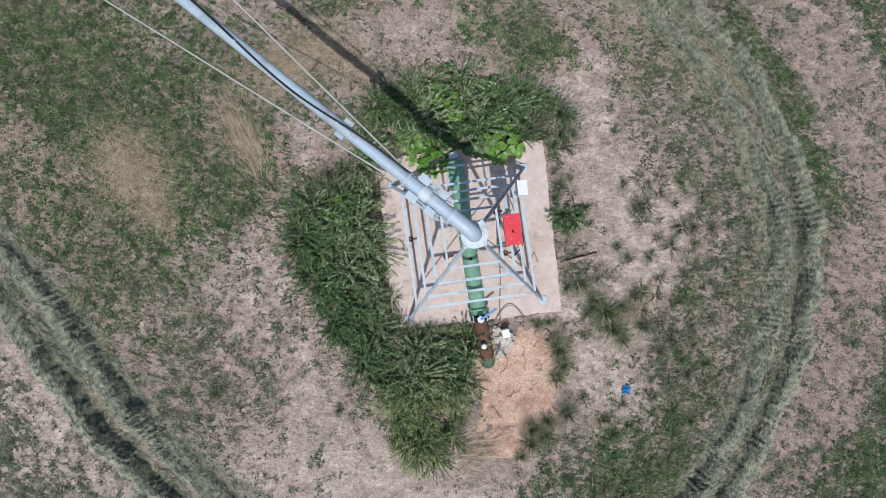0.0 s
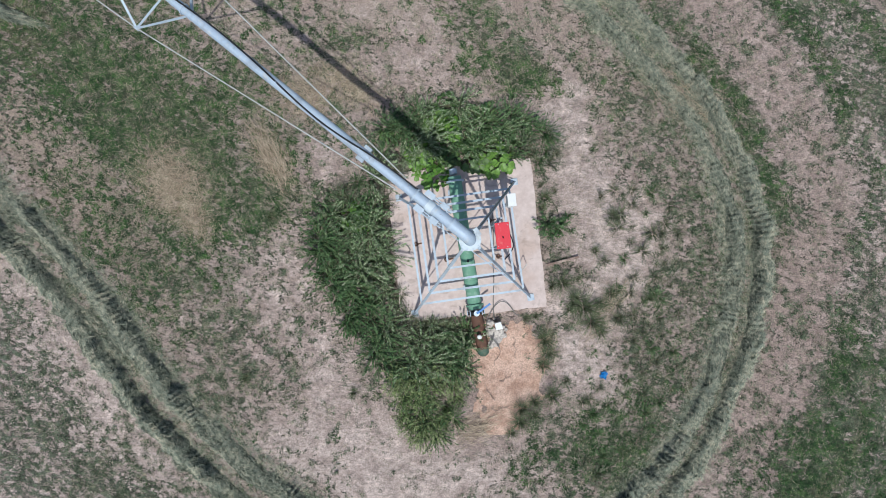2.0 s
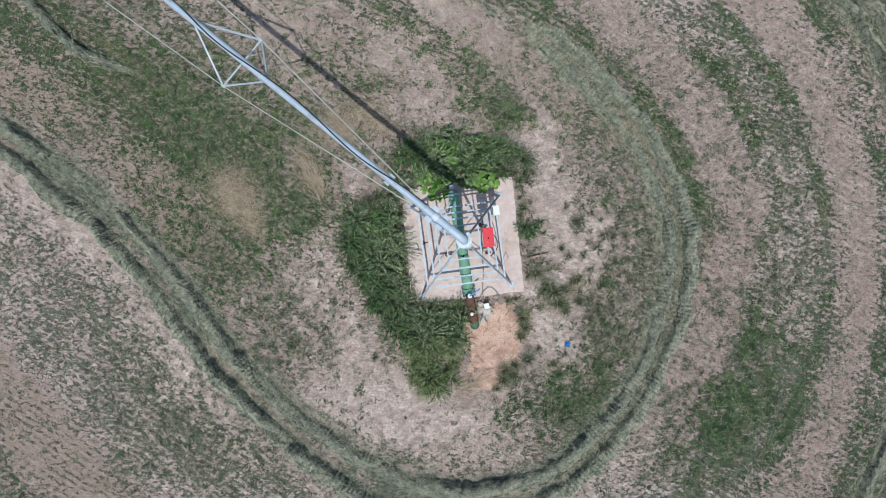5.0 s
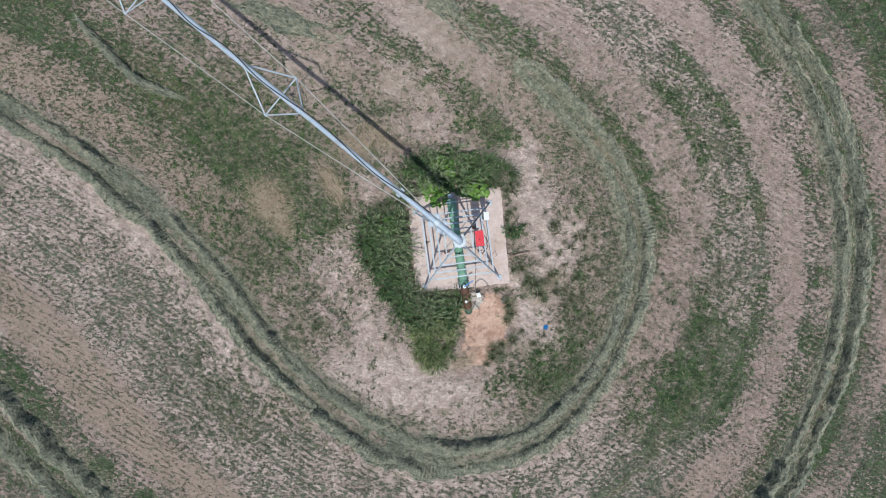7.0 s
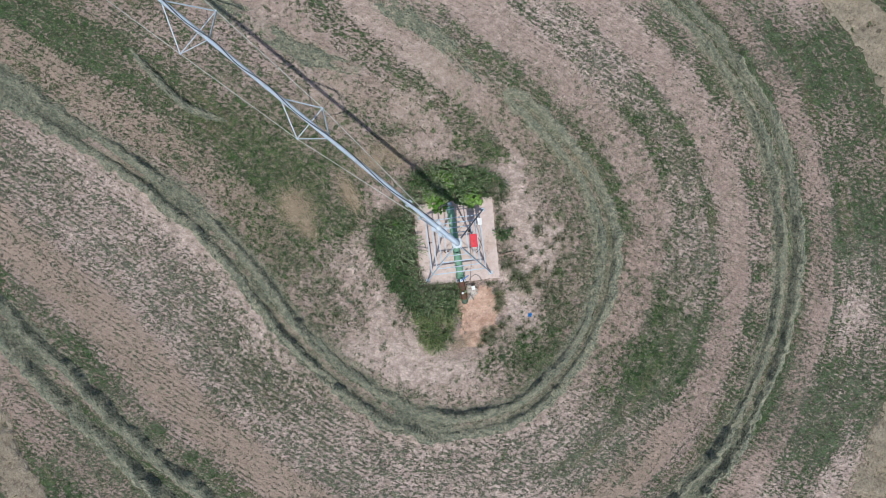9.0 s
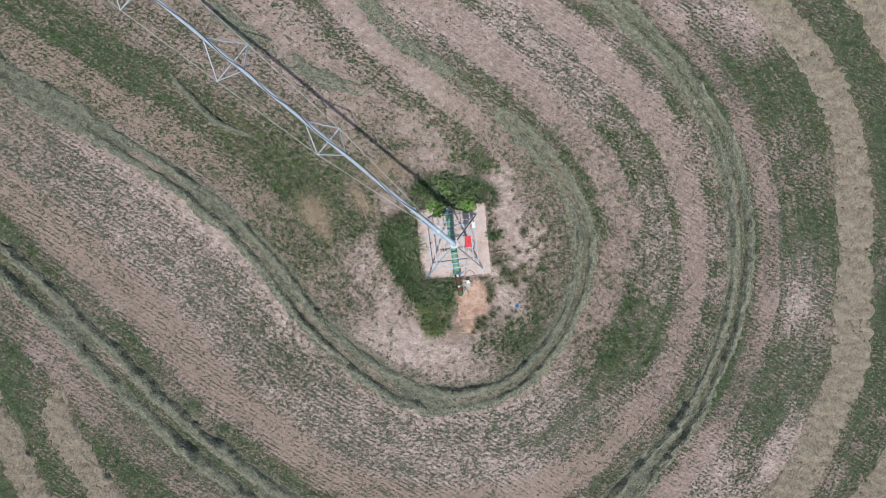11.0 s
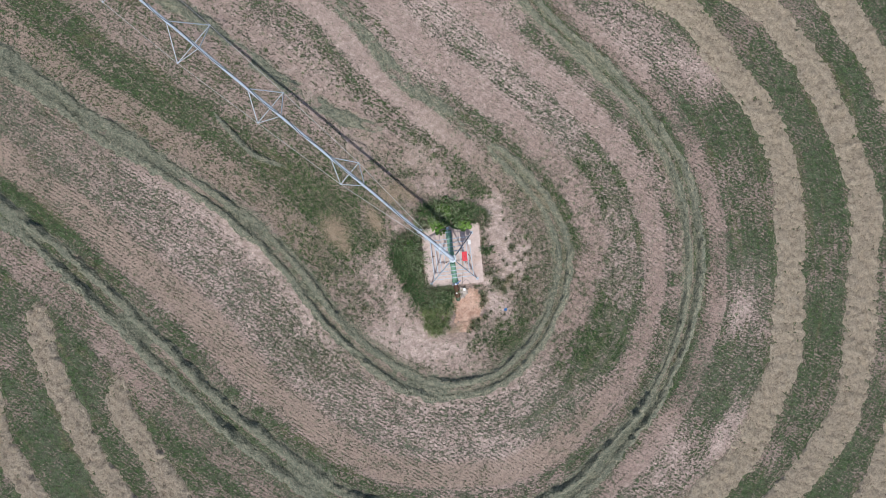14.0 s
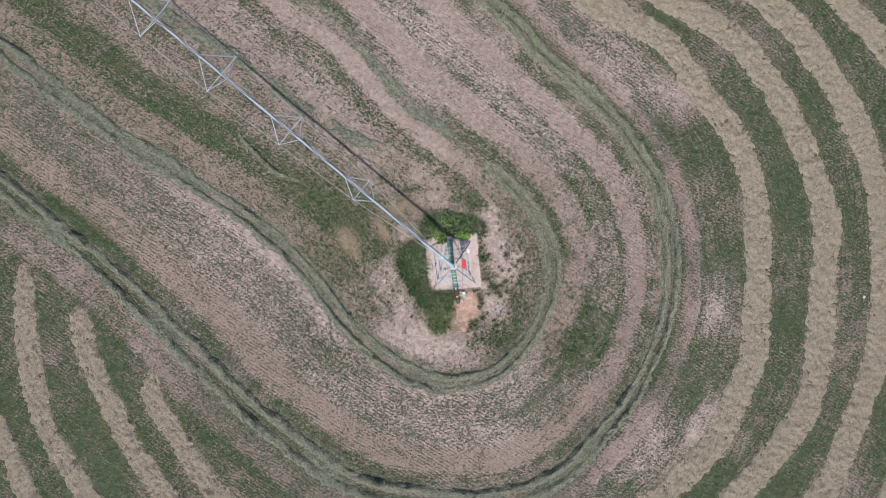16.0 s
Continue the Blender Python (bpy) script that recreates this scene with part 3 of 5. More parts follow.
def field_zones(x, y):
    """Growth, freshness, straw and paleness of the soil at each place."""
    d1 = np.minimum(distance_to(ROW_1, x, y), distance_to(ROW_1B, x, y))
    d2 = distance_to(ROW_2, x, y)
    wob = 0.5 * (fbm(x, y, 0.35, 21, 3) - 0.5)
    in1, in2 = inside(np.vstack([ROW_1, ROW_1B]), x, y), inside(ROW_2, x, y)
    u = d1 / np.maximum(d1 + d2, 1e-6) + wob * 0.10
    veg = np.full(x.shape, 0.60)
    lush = np.full(x.shape, 0.55)
    straw = np.full(x.shape, 0.15)
    pale = np.full(x.shape, 0.30)

    def band(v, lo, hi, soft=0.05):
        return smooth(v, lo - soft, lo + soft) * (1 - smooth(v, hi - soft, hi + soft))

    along = x * SPAN_DIR.x + y * SPAN_DIR.y
    side = -x * SPAN_DIR.y + y * SPAN_DIR.x
    # between the first and the second row: bands worn by the rake, growth between them
    mid = in2 & ~in1
    sw = smooth(side, -2.5, 3.5)
    ne = 1 - sw
    patchy = smooth(fbm(x, y, 0.42, 71, 3), 0.40, 0.60)
    north = smooth(y, -2.0, 2.0)
    rose_e = np.maximum(band(u, 0.03 + 0.14 * north, 0.27 + 0.09 * north, 0.05), band(u, 0.63, 0.78, 0.04)) * ne
    fresh_e = np.maximum(band(u, 0.02, 0.16, 0.03) * north, band(u, 0.81, 0.94, 0.03)) * ne * (0.25 + 0.75 * patchy)
    mid_e = band(u, 0.30 + 0.09 * north, 0.61, 0.03) * ne
    edge_e = np.maximum(band(u, 0.30 + 0.09 * north, 0.36 + 0.09 * north, 0.02), band(u, 0.56, 0.62, 0.02)) * ne * patchy
    bare_w = band(u, 0.03, 0.14, 0.05) * sw * (0.35 + 0.65 * patchy) * smooth(x, -24.0, -12.0)
    mottle_w = band(u, 0.12, 0.53, 0.06) * sw
    rose_w = band(u, 0.56, 0.78, 0.04) * sw
    fresh_w = band(u, 0.80, 0.93, 0.03) * sw * (0.5 + 0.5 * smooth(fbm(x, y, 0.30, 73, 3), 0.40, 0.54))
    far_w = sw * smooth(-x, 15, 24)
    veg = np.where(mid, 0.48 - 0.19 * rose_e + 0.24 * fresh_e + 0.08 * mid_e + 0.14 * edge_e - 0.16 * bare_w - 0.07 * ne * smooth(y, 5, 11) + 0.08 * mottle_w - 0.10 * rose_w + 0.26 * fresh_w + 0.05 * far_w, veg)
    lush = np.where(mid, 0.20 + 0.52 * fresh_e + 0.16 * mid_e * patchy + 0.40 * edge_e - 0.1 * rose_e - 0.06 * mottle_w + 0.60 * fresh_w - 0.12 * rose_w, lush)
    straw = np.where(mid, 0.16 + 0.30 * rose_e + 0.10 * mottle_w + 0.66 * rose_w + 0.40 * far_w, straw)
    pale = np.where(mid, 0.38 + 0.14 * ne * north - (0.46 - 0.12 * north) * rose_e + 0.34 * mid_e + 0.24 * bare_w + 0.44 * mottle_w + 0.15 * ne * smooth(y, 5, 11) - 0.36 * rose_w - 0.30 * far_w, pale)
    # outside the second row: a worn strip beside it, then fresh regrowth
    out = ~in2
    o = d2 + wob
    worn = band(o, 0.9, 2.0, 0.2) * (0.45 + 0.55 * smooth(x, 2, 8))
    worn = np.maximum(worn, 0.65 * band(o, 0.9, 2.8, 0.35) * smooth(2.0 - x, 0, 6))
    veg = np.where(out, 0.76 - 0.30 * worn, veg)
    lush = np.where(out, 0.78 - 0.60 * worn, lush)
    straw = np.where(out, 0.10 + 0.30 * worn + 0.25 * worn * (x < 2), straw)
    pale = np.where(out, 0.34 - 0.26 * worn, pale)
    first = out * band(o, 2.0, 5.2, 0.5) * smooth(x, 4, 10) * smooth(3.0 - y, 0, 6)
    veg, pale, lush = veg - 0.11 * first, pale + 0.30 * first, lush - 0.12 * first
    north_gap = out * band(o, 1.4, 5.0, 0.6) * smooth(y, 8.5, 12.0) * smooth(x, 0.0, 5.0)
    veg, lush, pale, straw = veg - 0.26 * north_gap, lush - 0.45 * north_gap, pale + 0.34 * north_gap, straw + 0.1 * north_gap
    # inside the first row
    e = d1 + wob
    arm = in1 & (along > 3.0)
    east = in1 & (side < -0.6) & (along > -1.0)
    rose_a, herb_a = band(e, 0.5, 1.5, 0.2), band(e, 1.7, 2.7, 0.25)
    tan_strip = band(e, 0.9, 2.3, 0.25) * smooth(side, -0.5, 0.8)
    green_strip = band(e, 2.4, 4.6, 0.3) * smooth(side, -0.5, 0.8)
    rosy = band(side, -3.4, -1.9, 0.3)
    nw = smooth(-x + 0.9 * y, 3.0, 7.0)
    veg = np.where(in1, 0.46 + 0.06 * nw, veg)
    lush = np.where(in1, 0.30 + 0.26 * nw, lush)
    straw = np.where(in1, 0.30, straw)
    pale = np.where(in1, 0.42 + 0.25 * smooth(-y, 3.4, 4.6) * smooth(2.6 - x, 0, 1.5), pale)
    veg = np.where(in1, veg - 0.12 * smooth(-y, 3.4, 4.6) * smooth(2.6 - x, 0, 1.5), veg)
    k = np.where(arm, smooth(along, 3.0, 7.0), 0)
    veg = veg + k * (0.20 * green_strip - 0.04 * tan_strip - 0.10 * rosy + 0.05 * smooth(along, 14, 24))
    lush = lush + k * (0.60 * green_strip + 0.05 - 0.1 * rosy)
    straw = straw + k * (0.60 * tan_strip + 0.2 * rosy + 0.25 * smooth(along, 10, 20) * (side > 0)) + np.where(east, 0.25 * rose_a, 0)
    pale = pale - k * (0.42 * tan_strip + 0.2 * rosy)
    ka = np.where(east, smooth(along, -1.0, 3.0), 0)
    veg = veg + ka * (0.14 * herb_a - 0.22 * rose_a - 0.03)
    lush = lush + ka * (0.25 * herb_a - 0.1 * rose_a)
    pale = pale - ka * 0.15
    pale = pale + 0.28 * np.where(in1, smooth(along, 4.0, 9.0) * smooth(-side, 0.4, 1.6), 0)
    veg = veg - 0.05 * np.where(in1, smooth(along, 4.0, 9.0) * smooth(-side, 0.4, 1.6), 0)
    ring = in1 & (along <= 3.0)
    olive = np.where(ring, smooth(np.hypot(x, y), 3.6, 5.2), 0)
    veg, lush, straw = veg + 0.05 * olive, lush - 0.02 * olive, straw + 0.15 * olive
    for cx, cy, rx, ry, turn, a, b, c, d in PAD_PATCHES + RING_PATCHES + ARM_PATCHES + WEST_PATCHES + FIELD_PATCHES:
        px, py = x - cx, y - cy
        t = radians(-turn)
        qx, qy = px * math.cos(t) - py * math.sin(t), px * math.sin(t) + py * math.cos(t)
        w = smooth(1.35 - np.hypot(qx / rx, qy / ry) + 1.3 * (fbm(x, y, 1.6, 31, 3) - 0.5), -0.25, 0.95)
        veg, lush, straw, pale = veg + 0.52 * a * w, lush + b * w, straw + c * w, pale + d * w
    # bare and grown spots of all sizes, none of them dominant
    inner = np.where(in1, 1.0, 0.6)
    veg = veg + 0.16 * inner * (fbm(x, y, 0.5, 41, 3) - 0.5) + 0.26 * (fbm(x, y, 2.0, 43, 3) - 0.5) + 0.16 * (vnoise(x, y, 5.0, 44) - 0.5)
    veg = np.where(out, veg + 0.75 * (fbm(x, y, 0.27, 55, 4) - 0.5), veg)
    lush = lush + 0.4 * (fbm(x, y, 0.33, 45, 3) - 0.5) + 0.4 * (fbm(x, y, 1.4, 46, 2) - 0.5)
    pale = pale + 0.3 * (fbm(x, y, 0.6, 47, 3) - 0.5)
    return [np.clip(v, 0, 1) for v in (veg, lush, straw, pale)]


def graded(half, step, reach):
    """Coordinates that are dense in the middle and widen out to the horizon."""
    a = list(np.arange(0, half, step))
    d = step
    while a[-1] < reach:
        d *= 1.22
        a.append(a[-1] + d)
    return np.array([-v for v in a[:0:-1]] + a)


def build_ground():
    gx, gy = graded(32.0, 0.15, 1600), graded(20.0, 0.15, 1600)
    x, y = np.meshgrid(gx, gy)
    z = ground_height(x, y)
    nx, ny = len(gx), len(gy)
    i = np.arange(nx * ny).reshape(ny, nx)
    quads = np.stack([i[:-1, :-1], i[:-1, 1:], i[1:, 1:], i[1:, :-1]], -1).reshape(-1, 4)
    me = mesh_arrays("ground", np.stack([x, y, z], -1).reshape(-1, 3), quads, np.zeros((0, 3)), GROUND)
    me.polygons.foreach_set("use_smooth", np.ones(len(me.polygons), bool))
    at = me.color_attributes.new("zones", "FLOAT_COLOR", "POINT")
    zone = np.stack(field_zones(x.ravel(), y.ravel()), -1)
    at.data.foreach_set("color", zone.astype(np.float32).ravel())
    q, a = flow_at(x.ravel(), y.ravel())
    fl = me.attributes.new("flow", "FLOAT_VECTOR", "POINT")
    fl.data.foreach_set("vector", np.stack([q, a, np.where(q < 0, 0.45, 0.8 + 0.5 * ((q > 4.3) & (q < 6.5)) * smooth(-x.ravel() * SPAN_DIR.y + y.ravel() * SPAN_DIR.x, 2.0, 6.0))], -1).astype(np.float32).ravel())
    tagged(new("ground", me), "flat mown field with pale reddish soil and green stubble", "ground", kind="structure")


def triangles(base, heading, length, width, lift, rng):
    """Single pointed leaves as arrays."""
    n = len(base)
    d = np.stack([np.cos(heading), np.sin(heading), np.zeros(n)], 1)
    s = np.stack([-d[:, 1], d[:, 0], np.zeros(n)], 1) * (width / 2)[:, None]
    s[:, 2] = rng.uniform(-0.4, 0.4, n) * width
    tip = base + d * length[:, None]
    tip[:, 2] += lift
    v = np.stack([base - s, base + s, tip], 1).reshape(-1, 3)
    return v, np.arange(n)[:, None] * 3 + np.array([[0, 1, 2]])


def strands(base, heading, length, width, rise, rng, bend=0.35):
    """Thin bent blades as arrays: five vertices each, a quad and a tip."""
    n = len(base)
    d = np.stack([np.cos(heading), np.sin(heading), np.zeros(n)], 1)
    s = np.stack([-d[:, 1], d[:, 0], np.zeros(n)], 1) * (width / 2)[:, None]
    mid = base + d * (length * 0.5)[:, None] + s * (rng.uniform(-1, 1, n) * bend * length / width)[:, None]
    mid[:, 2] += rise
    tip = base + d * length[:, None]
    tip[:, 2] += rise * rng.uniform(0.1, 1.5, n)
    v = np.stack([base - s, base + s, mid + s, mid - s, tip], 1).reshape(-1, 3)
    k = np.arange(n)[:, None] * 5
    return v, k + np.array([[0, 1, 2, 3]]), k + np.array([[3, 2, 4]])


def windrow(line, width, height, mound_mat, strand_mat, seed, label, per_m2, ridges=1, spread=0.55, fine=0.05, thick=(0.006, 0.015), holes=0.0, ragged_by=1.0, reach=(0.10, 0.40), west=1.0):
    """A row of raked hay: a lumpy mound, ragged at its edges, with loose stalks combed over it."""
    rng = np.random.RandomState(seed)
    tan = np.gradient(line, axis=0)
    tan /= np.hypot(*tan.T)[:, None]
    nor = np.stack([-tan[:, 1], tan[:, 0]], 1)
    n, m = len(line), 23
    s = np.arange(n) * 0.12
    v = np.linspace(-1, 1, m)
    ragged = 0.45 * (fbm(s, s * 0 + seed, 0.35, seed, 3) - 0.5) + 0.22 * (vnoise(s, s * 0, 2.3, seed + 3) - 0.5) + 0.16 * (vnoise(s, s * 0, 6.1, seed + 4) - 0.5)
    half = width / 2 * (0.92 + ragged_by * ragged)
    shift = 0.30 * width * (fbm(s, s * 0 + seed, 0.22, seed + 5, 2) - 0.5)
    end = np.minimum(1, np.minimum(s, s[-1] - s) / 1.2) ** 0.6
    half = half * (0.25 + 0.75 * end)
    # some rows lie wider west of the pivot
    half = half * (1 + (west - 1) * smooth(-line[:, 0] * SPAN_DIR.y + line[:, 1] * SPAN_DIR.x, 2.0, 8.0))
    ss, vv = np.meshgrid(s, v, indexing="ij")
    off = shift[:, None] + vv * half[:, None] + 0.09 * (vnoise(ss, vv * 3, 3.0, seed + 8) - 0.5)
    px, py = line[:, :1] + nor[:, :1] * off, line[:, 1:] + nor[:, 1:] * off
    if ridges == 2:
        g = 0.26 * (fbm(s, s * 0, 0.3, seed + 9, 2) - 0.5)[:, None]
        g2 = 0.30 * (fbm(s, s * 0 + 31, 0.4, seed + 21, 2) - 0.5)[:, None]
        a1, a2 = vv + 0.52 - g, vv - 0.52 - g2
        one = np.clip(1 - (a1 / np.where(a1 > 0, 0.18, 0.42)) ** 2, 0, 1) ** 0.5 * np.clip(0.15 + 1.4 * fbm(s, s * 0 + 4, 0.5, seed + 11, 3), 0.05, 1.4)[:, None]
        two = np.clip(1 - (a2 / np.where(a2 > 0, 0.12, 0.42)) ** 2, 0, 1) ** 0.4 * np.clip(0.35 + 1.1 * fbm(s, s * 0 + 9, 0.5, seed + 12, 3), 0.05, 1.4)[:, None]
        fillin = 0.25 * np.clip(1 - vv ** 2, 0, 1) * smooth(fbm(s, s * 0 + 14, 0.3, seed + 19, 2), 0.50, 0.66)[:, None]
        prof = np.maximum(np.maximum(one, two), fillin)
    else:
        prof = np.clip(1 - vv ** 2, 0, 1) ** 0.32
    # bare places where the rake left nothing
    torn = 1 - holes * (1 - smooth(fbm(ss * 0.45 + seed, off * 1.3, 1.0, seed + 27, 4), 0.36, 0.52))
    prof = prof * torn
    lump = 0.15 + 1.7 * (fbm(px, py, 2.6, seed + 13, 3) - 0.02)
    if ridges == 2:
        lump = 0.55 + 0.9 * fbm(px, py, 2.6, seed + 13, 3)
    else:
        lump = lump * (0.55 + 0.9 * fbm(px, py, 5.2, seed + 33, 2))
    h = height * prof * lump * end[:, None]
    h = h + np.minimum(prof * 2, 1) * fine * (vnoise(px, py, 6.0, seed + 15) + vnoise(px, py, 11.0, seed + 17) - 1.0) * 1.5
    # the hay lies flatter on the side away from the west arm
    h = h * (0.88 + 0.12 * smooth(-px * SPAN_DIR.y + py * SPAN_DIR.x, -4.0, 3.0)) if ridges == 2 else h
    gz = ground_height(px, py)
    z = gz + h - 0.035
    i = np.arange(n * m).reshape(n, m)
    quads = np.stack([i[:-1, :-1], i[1:, :-1], i[1:, 1:], i[:-1, 1:]], -1).reshape(-1, 4)
    me = mesh_arrays("hay_windrow", np.stack([px, py, z], -1).reshape(-1, 3), quads, np.zeros((0, 3)), mound_mat)
    fl = me.attributes.new("flow", "FLOAT_VECTOR", "POINT")
    fl.data.foreach_set("vector", np.stack([off, ss, 0 * ss], -1).astype(np.float32).ravel())
    me.polygons.foreach_set("use_smooth", np.ones(len(me.polygons), bool))
    ob = tagged(new("hay_windrow", me), label, "hay row", "rows of cut hay", "stuff")
    # loose stalks lie in tufts that share a direction, fewer of them far from the pivot
    c = int(n * 0.12 * width * per_m2)
    a, b = rng.randint(0, n, c), np.clip(rng.normal(0, 0.60, c), -1.12, 1.12)
    if ridges == 2:
        b = np.clip(np.where(rng.rand(c) < 0.5, -0.52, 0.52) + rng.normal(0, 0.22, c), -1.2, 1.2)
    fj = (np.clip(b, -1, 1) + 1) / 2 * (m - 1)
    j = np.clip(fj.astype(int), 0, m - 2)
    near = 1.0 - 0.5 * smooth(np.hypot(line[a, 0], line[a, 1]), 9.0, 18.0) if ridges == 2 else 1.0
    kept = rng.rand(c) < (0.10 + 0.90 * torn[a, j]) * near
    a, b, fj, j = a[kept], b[kept], fj[kept], j[kept]
    c = len(a)
    w = fj - j
    o = shift[a] + b * half[a]
    bx, by = line[a, 0] + nor[a, 0] * o, line[a, 1] + nor[a, 1] * o
    bz = np.maximum(z[a, j] * (1 - w) + z[a, j + 1] * w, ground_height(bx, by)) + rng.uniform(0.0, 0.035, c)
    tuft = 1.3 * spread * (vnoise(bx, by, 1.3, seed + 23) + vnoise(bx, by, 4.5, seed + 25) - 1.0)
    head = np.arctan2(tan[a, 1], tan[a, 0]) + tuft + rng.normal(0, spread * 0.55, c) + np.pi * rng.randint(0, 2, c)
    ln = rng.uniform(*reach, c)
    p = np.stack([bx, by, bz], 1)
    p[:, 0] -= np.cos(head) * ln * 0.5
    p[:, 1] -= np.sin(head) * ln * 0.5
    wide = thick[0] + (thick[1] - thick[0]) * rng.rand(c) ** 2.2
    if ridges == 2:
        vs, q, t = strands(p, head, ln, wide, rng.uniform(0.0, 0.05, c), rng, 0.30)
    else:
        vs, t = triangles(p, head, ln, wide, rng.uniform(0.0, 0.05, c), rng)
        q = np.zeros((0, 4))
    hay = new("loose_stalks", mesh_arrays("loose_stalks", vs, q, t, strand_mat))
    hay.parent = ob


build_ground()
GREY_HAY = "raked row of cured grey-green hay lying on stubble"
TAN_HAY = "raked row of dry tan hay lying on green stubble"
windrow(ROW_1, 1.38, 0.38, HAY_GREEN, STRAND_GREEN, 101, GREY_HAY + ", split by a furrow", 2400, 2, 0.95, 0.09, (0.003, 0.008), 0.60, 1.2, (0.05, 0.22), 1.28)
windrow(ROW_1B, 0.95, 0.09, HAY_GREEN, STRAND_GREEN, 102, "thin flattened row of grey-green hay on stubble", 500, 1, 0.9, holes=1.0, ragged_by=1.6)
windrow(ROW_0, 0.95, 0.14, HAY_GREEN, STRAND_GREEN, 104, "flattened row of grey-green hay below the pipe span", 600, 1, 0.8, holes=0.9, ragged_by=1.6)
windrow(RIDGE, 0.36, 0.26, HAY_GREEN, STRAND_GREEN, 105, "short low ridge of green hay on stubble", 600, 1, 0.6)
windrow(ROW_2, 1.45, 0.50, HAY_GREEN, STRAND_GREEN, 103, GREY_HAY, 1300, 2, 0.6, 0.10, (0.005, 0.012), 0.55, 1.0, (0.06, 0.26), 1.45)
for k, row in enumerate((ROW_3, ROW_4, ROW_5, ROW_6, ROW_7, ROW_8, ROW_9, ROW_10)):
    dry = (HAY_TAN, STRAND_TAN) if k < 4 else (HAY_ROSY, STRAND_ROSY)
    windrow(row, 1.95 if k < 4 else 1.6, 0.26, *dry, 110 + 20 * k, TAN_HAY, 300, 1, 1.1, 0.19, (0.005, 0.013), 0.15, 0.85, (0.05, 0.20))

# ---------------------------------------------------------------- the concrete pad and the pivot tower
PAD_TOP = 0.10
AXIS_X = -0.045
TURN = 7.5


def build_pad():
    ob = thing("concrete_pad", (0.05, 0.15, 0), "weathered pinkish concrete pad with chipped edges set in soil", "concrete pad", kind="structure")
    bm = bmesh.new()
    rng = random.Random(4)
    edge = []
    corners = [turned(x, y, 6.0) for x, y in ((-1.72, -1.72), (1.68, -1.72), (1.70, 1.78), (-1.70, 1.76))]
    for (x0, y0), (x1, y1) in zip(corners, corners[1:] + corners[:1]):
        for k in range(22):
            t = k / 22
            j = 0.018 if k else 0.03
            edge.append((0.05 + x0 + (x1 - x0) * t + rng.uniform(-j, j), 0.15 + y0 + (y1 - y0) * t + rng.uniform(-j, j)))
    top = [bm.verts.new((x, y, PAD_TOP)) for x, y in edge]
    low = [bm.verts.new((0.05 + (x - 0.05) * 1.006, 0.15 + (y - 0.15) * 1.006, -0.28)) for x, y in edge]
    f = bm.faces.new(top)
    for i in range(len(top)):
        j = (i + 1) % len(top)
        bm.faces.new((low[i], low[j], top[j], top[i]))
    bmesh.ops.bevel(bm, geom=list(f.edges), offset=0.015, segments=2, affect="EDGES")
    part("slab", bm, CONCRETE, ob)


FOOT, HEAD, HEAD_Z = 1.36, 0.13, 3.98
LEVELS = (0.95, 1.70, 2.42, 3.15)


def leg_point(u, v, z):
    k = (z - PAD_TOP) / (HEAD_Z - PAD_TOP)
    r = FOOT + (HEAD - FOOT) * k
    x, y = turned(u * r, v * r, TURN)
    return Vector((x + AXIS_X * k, y, z))


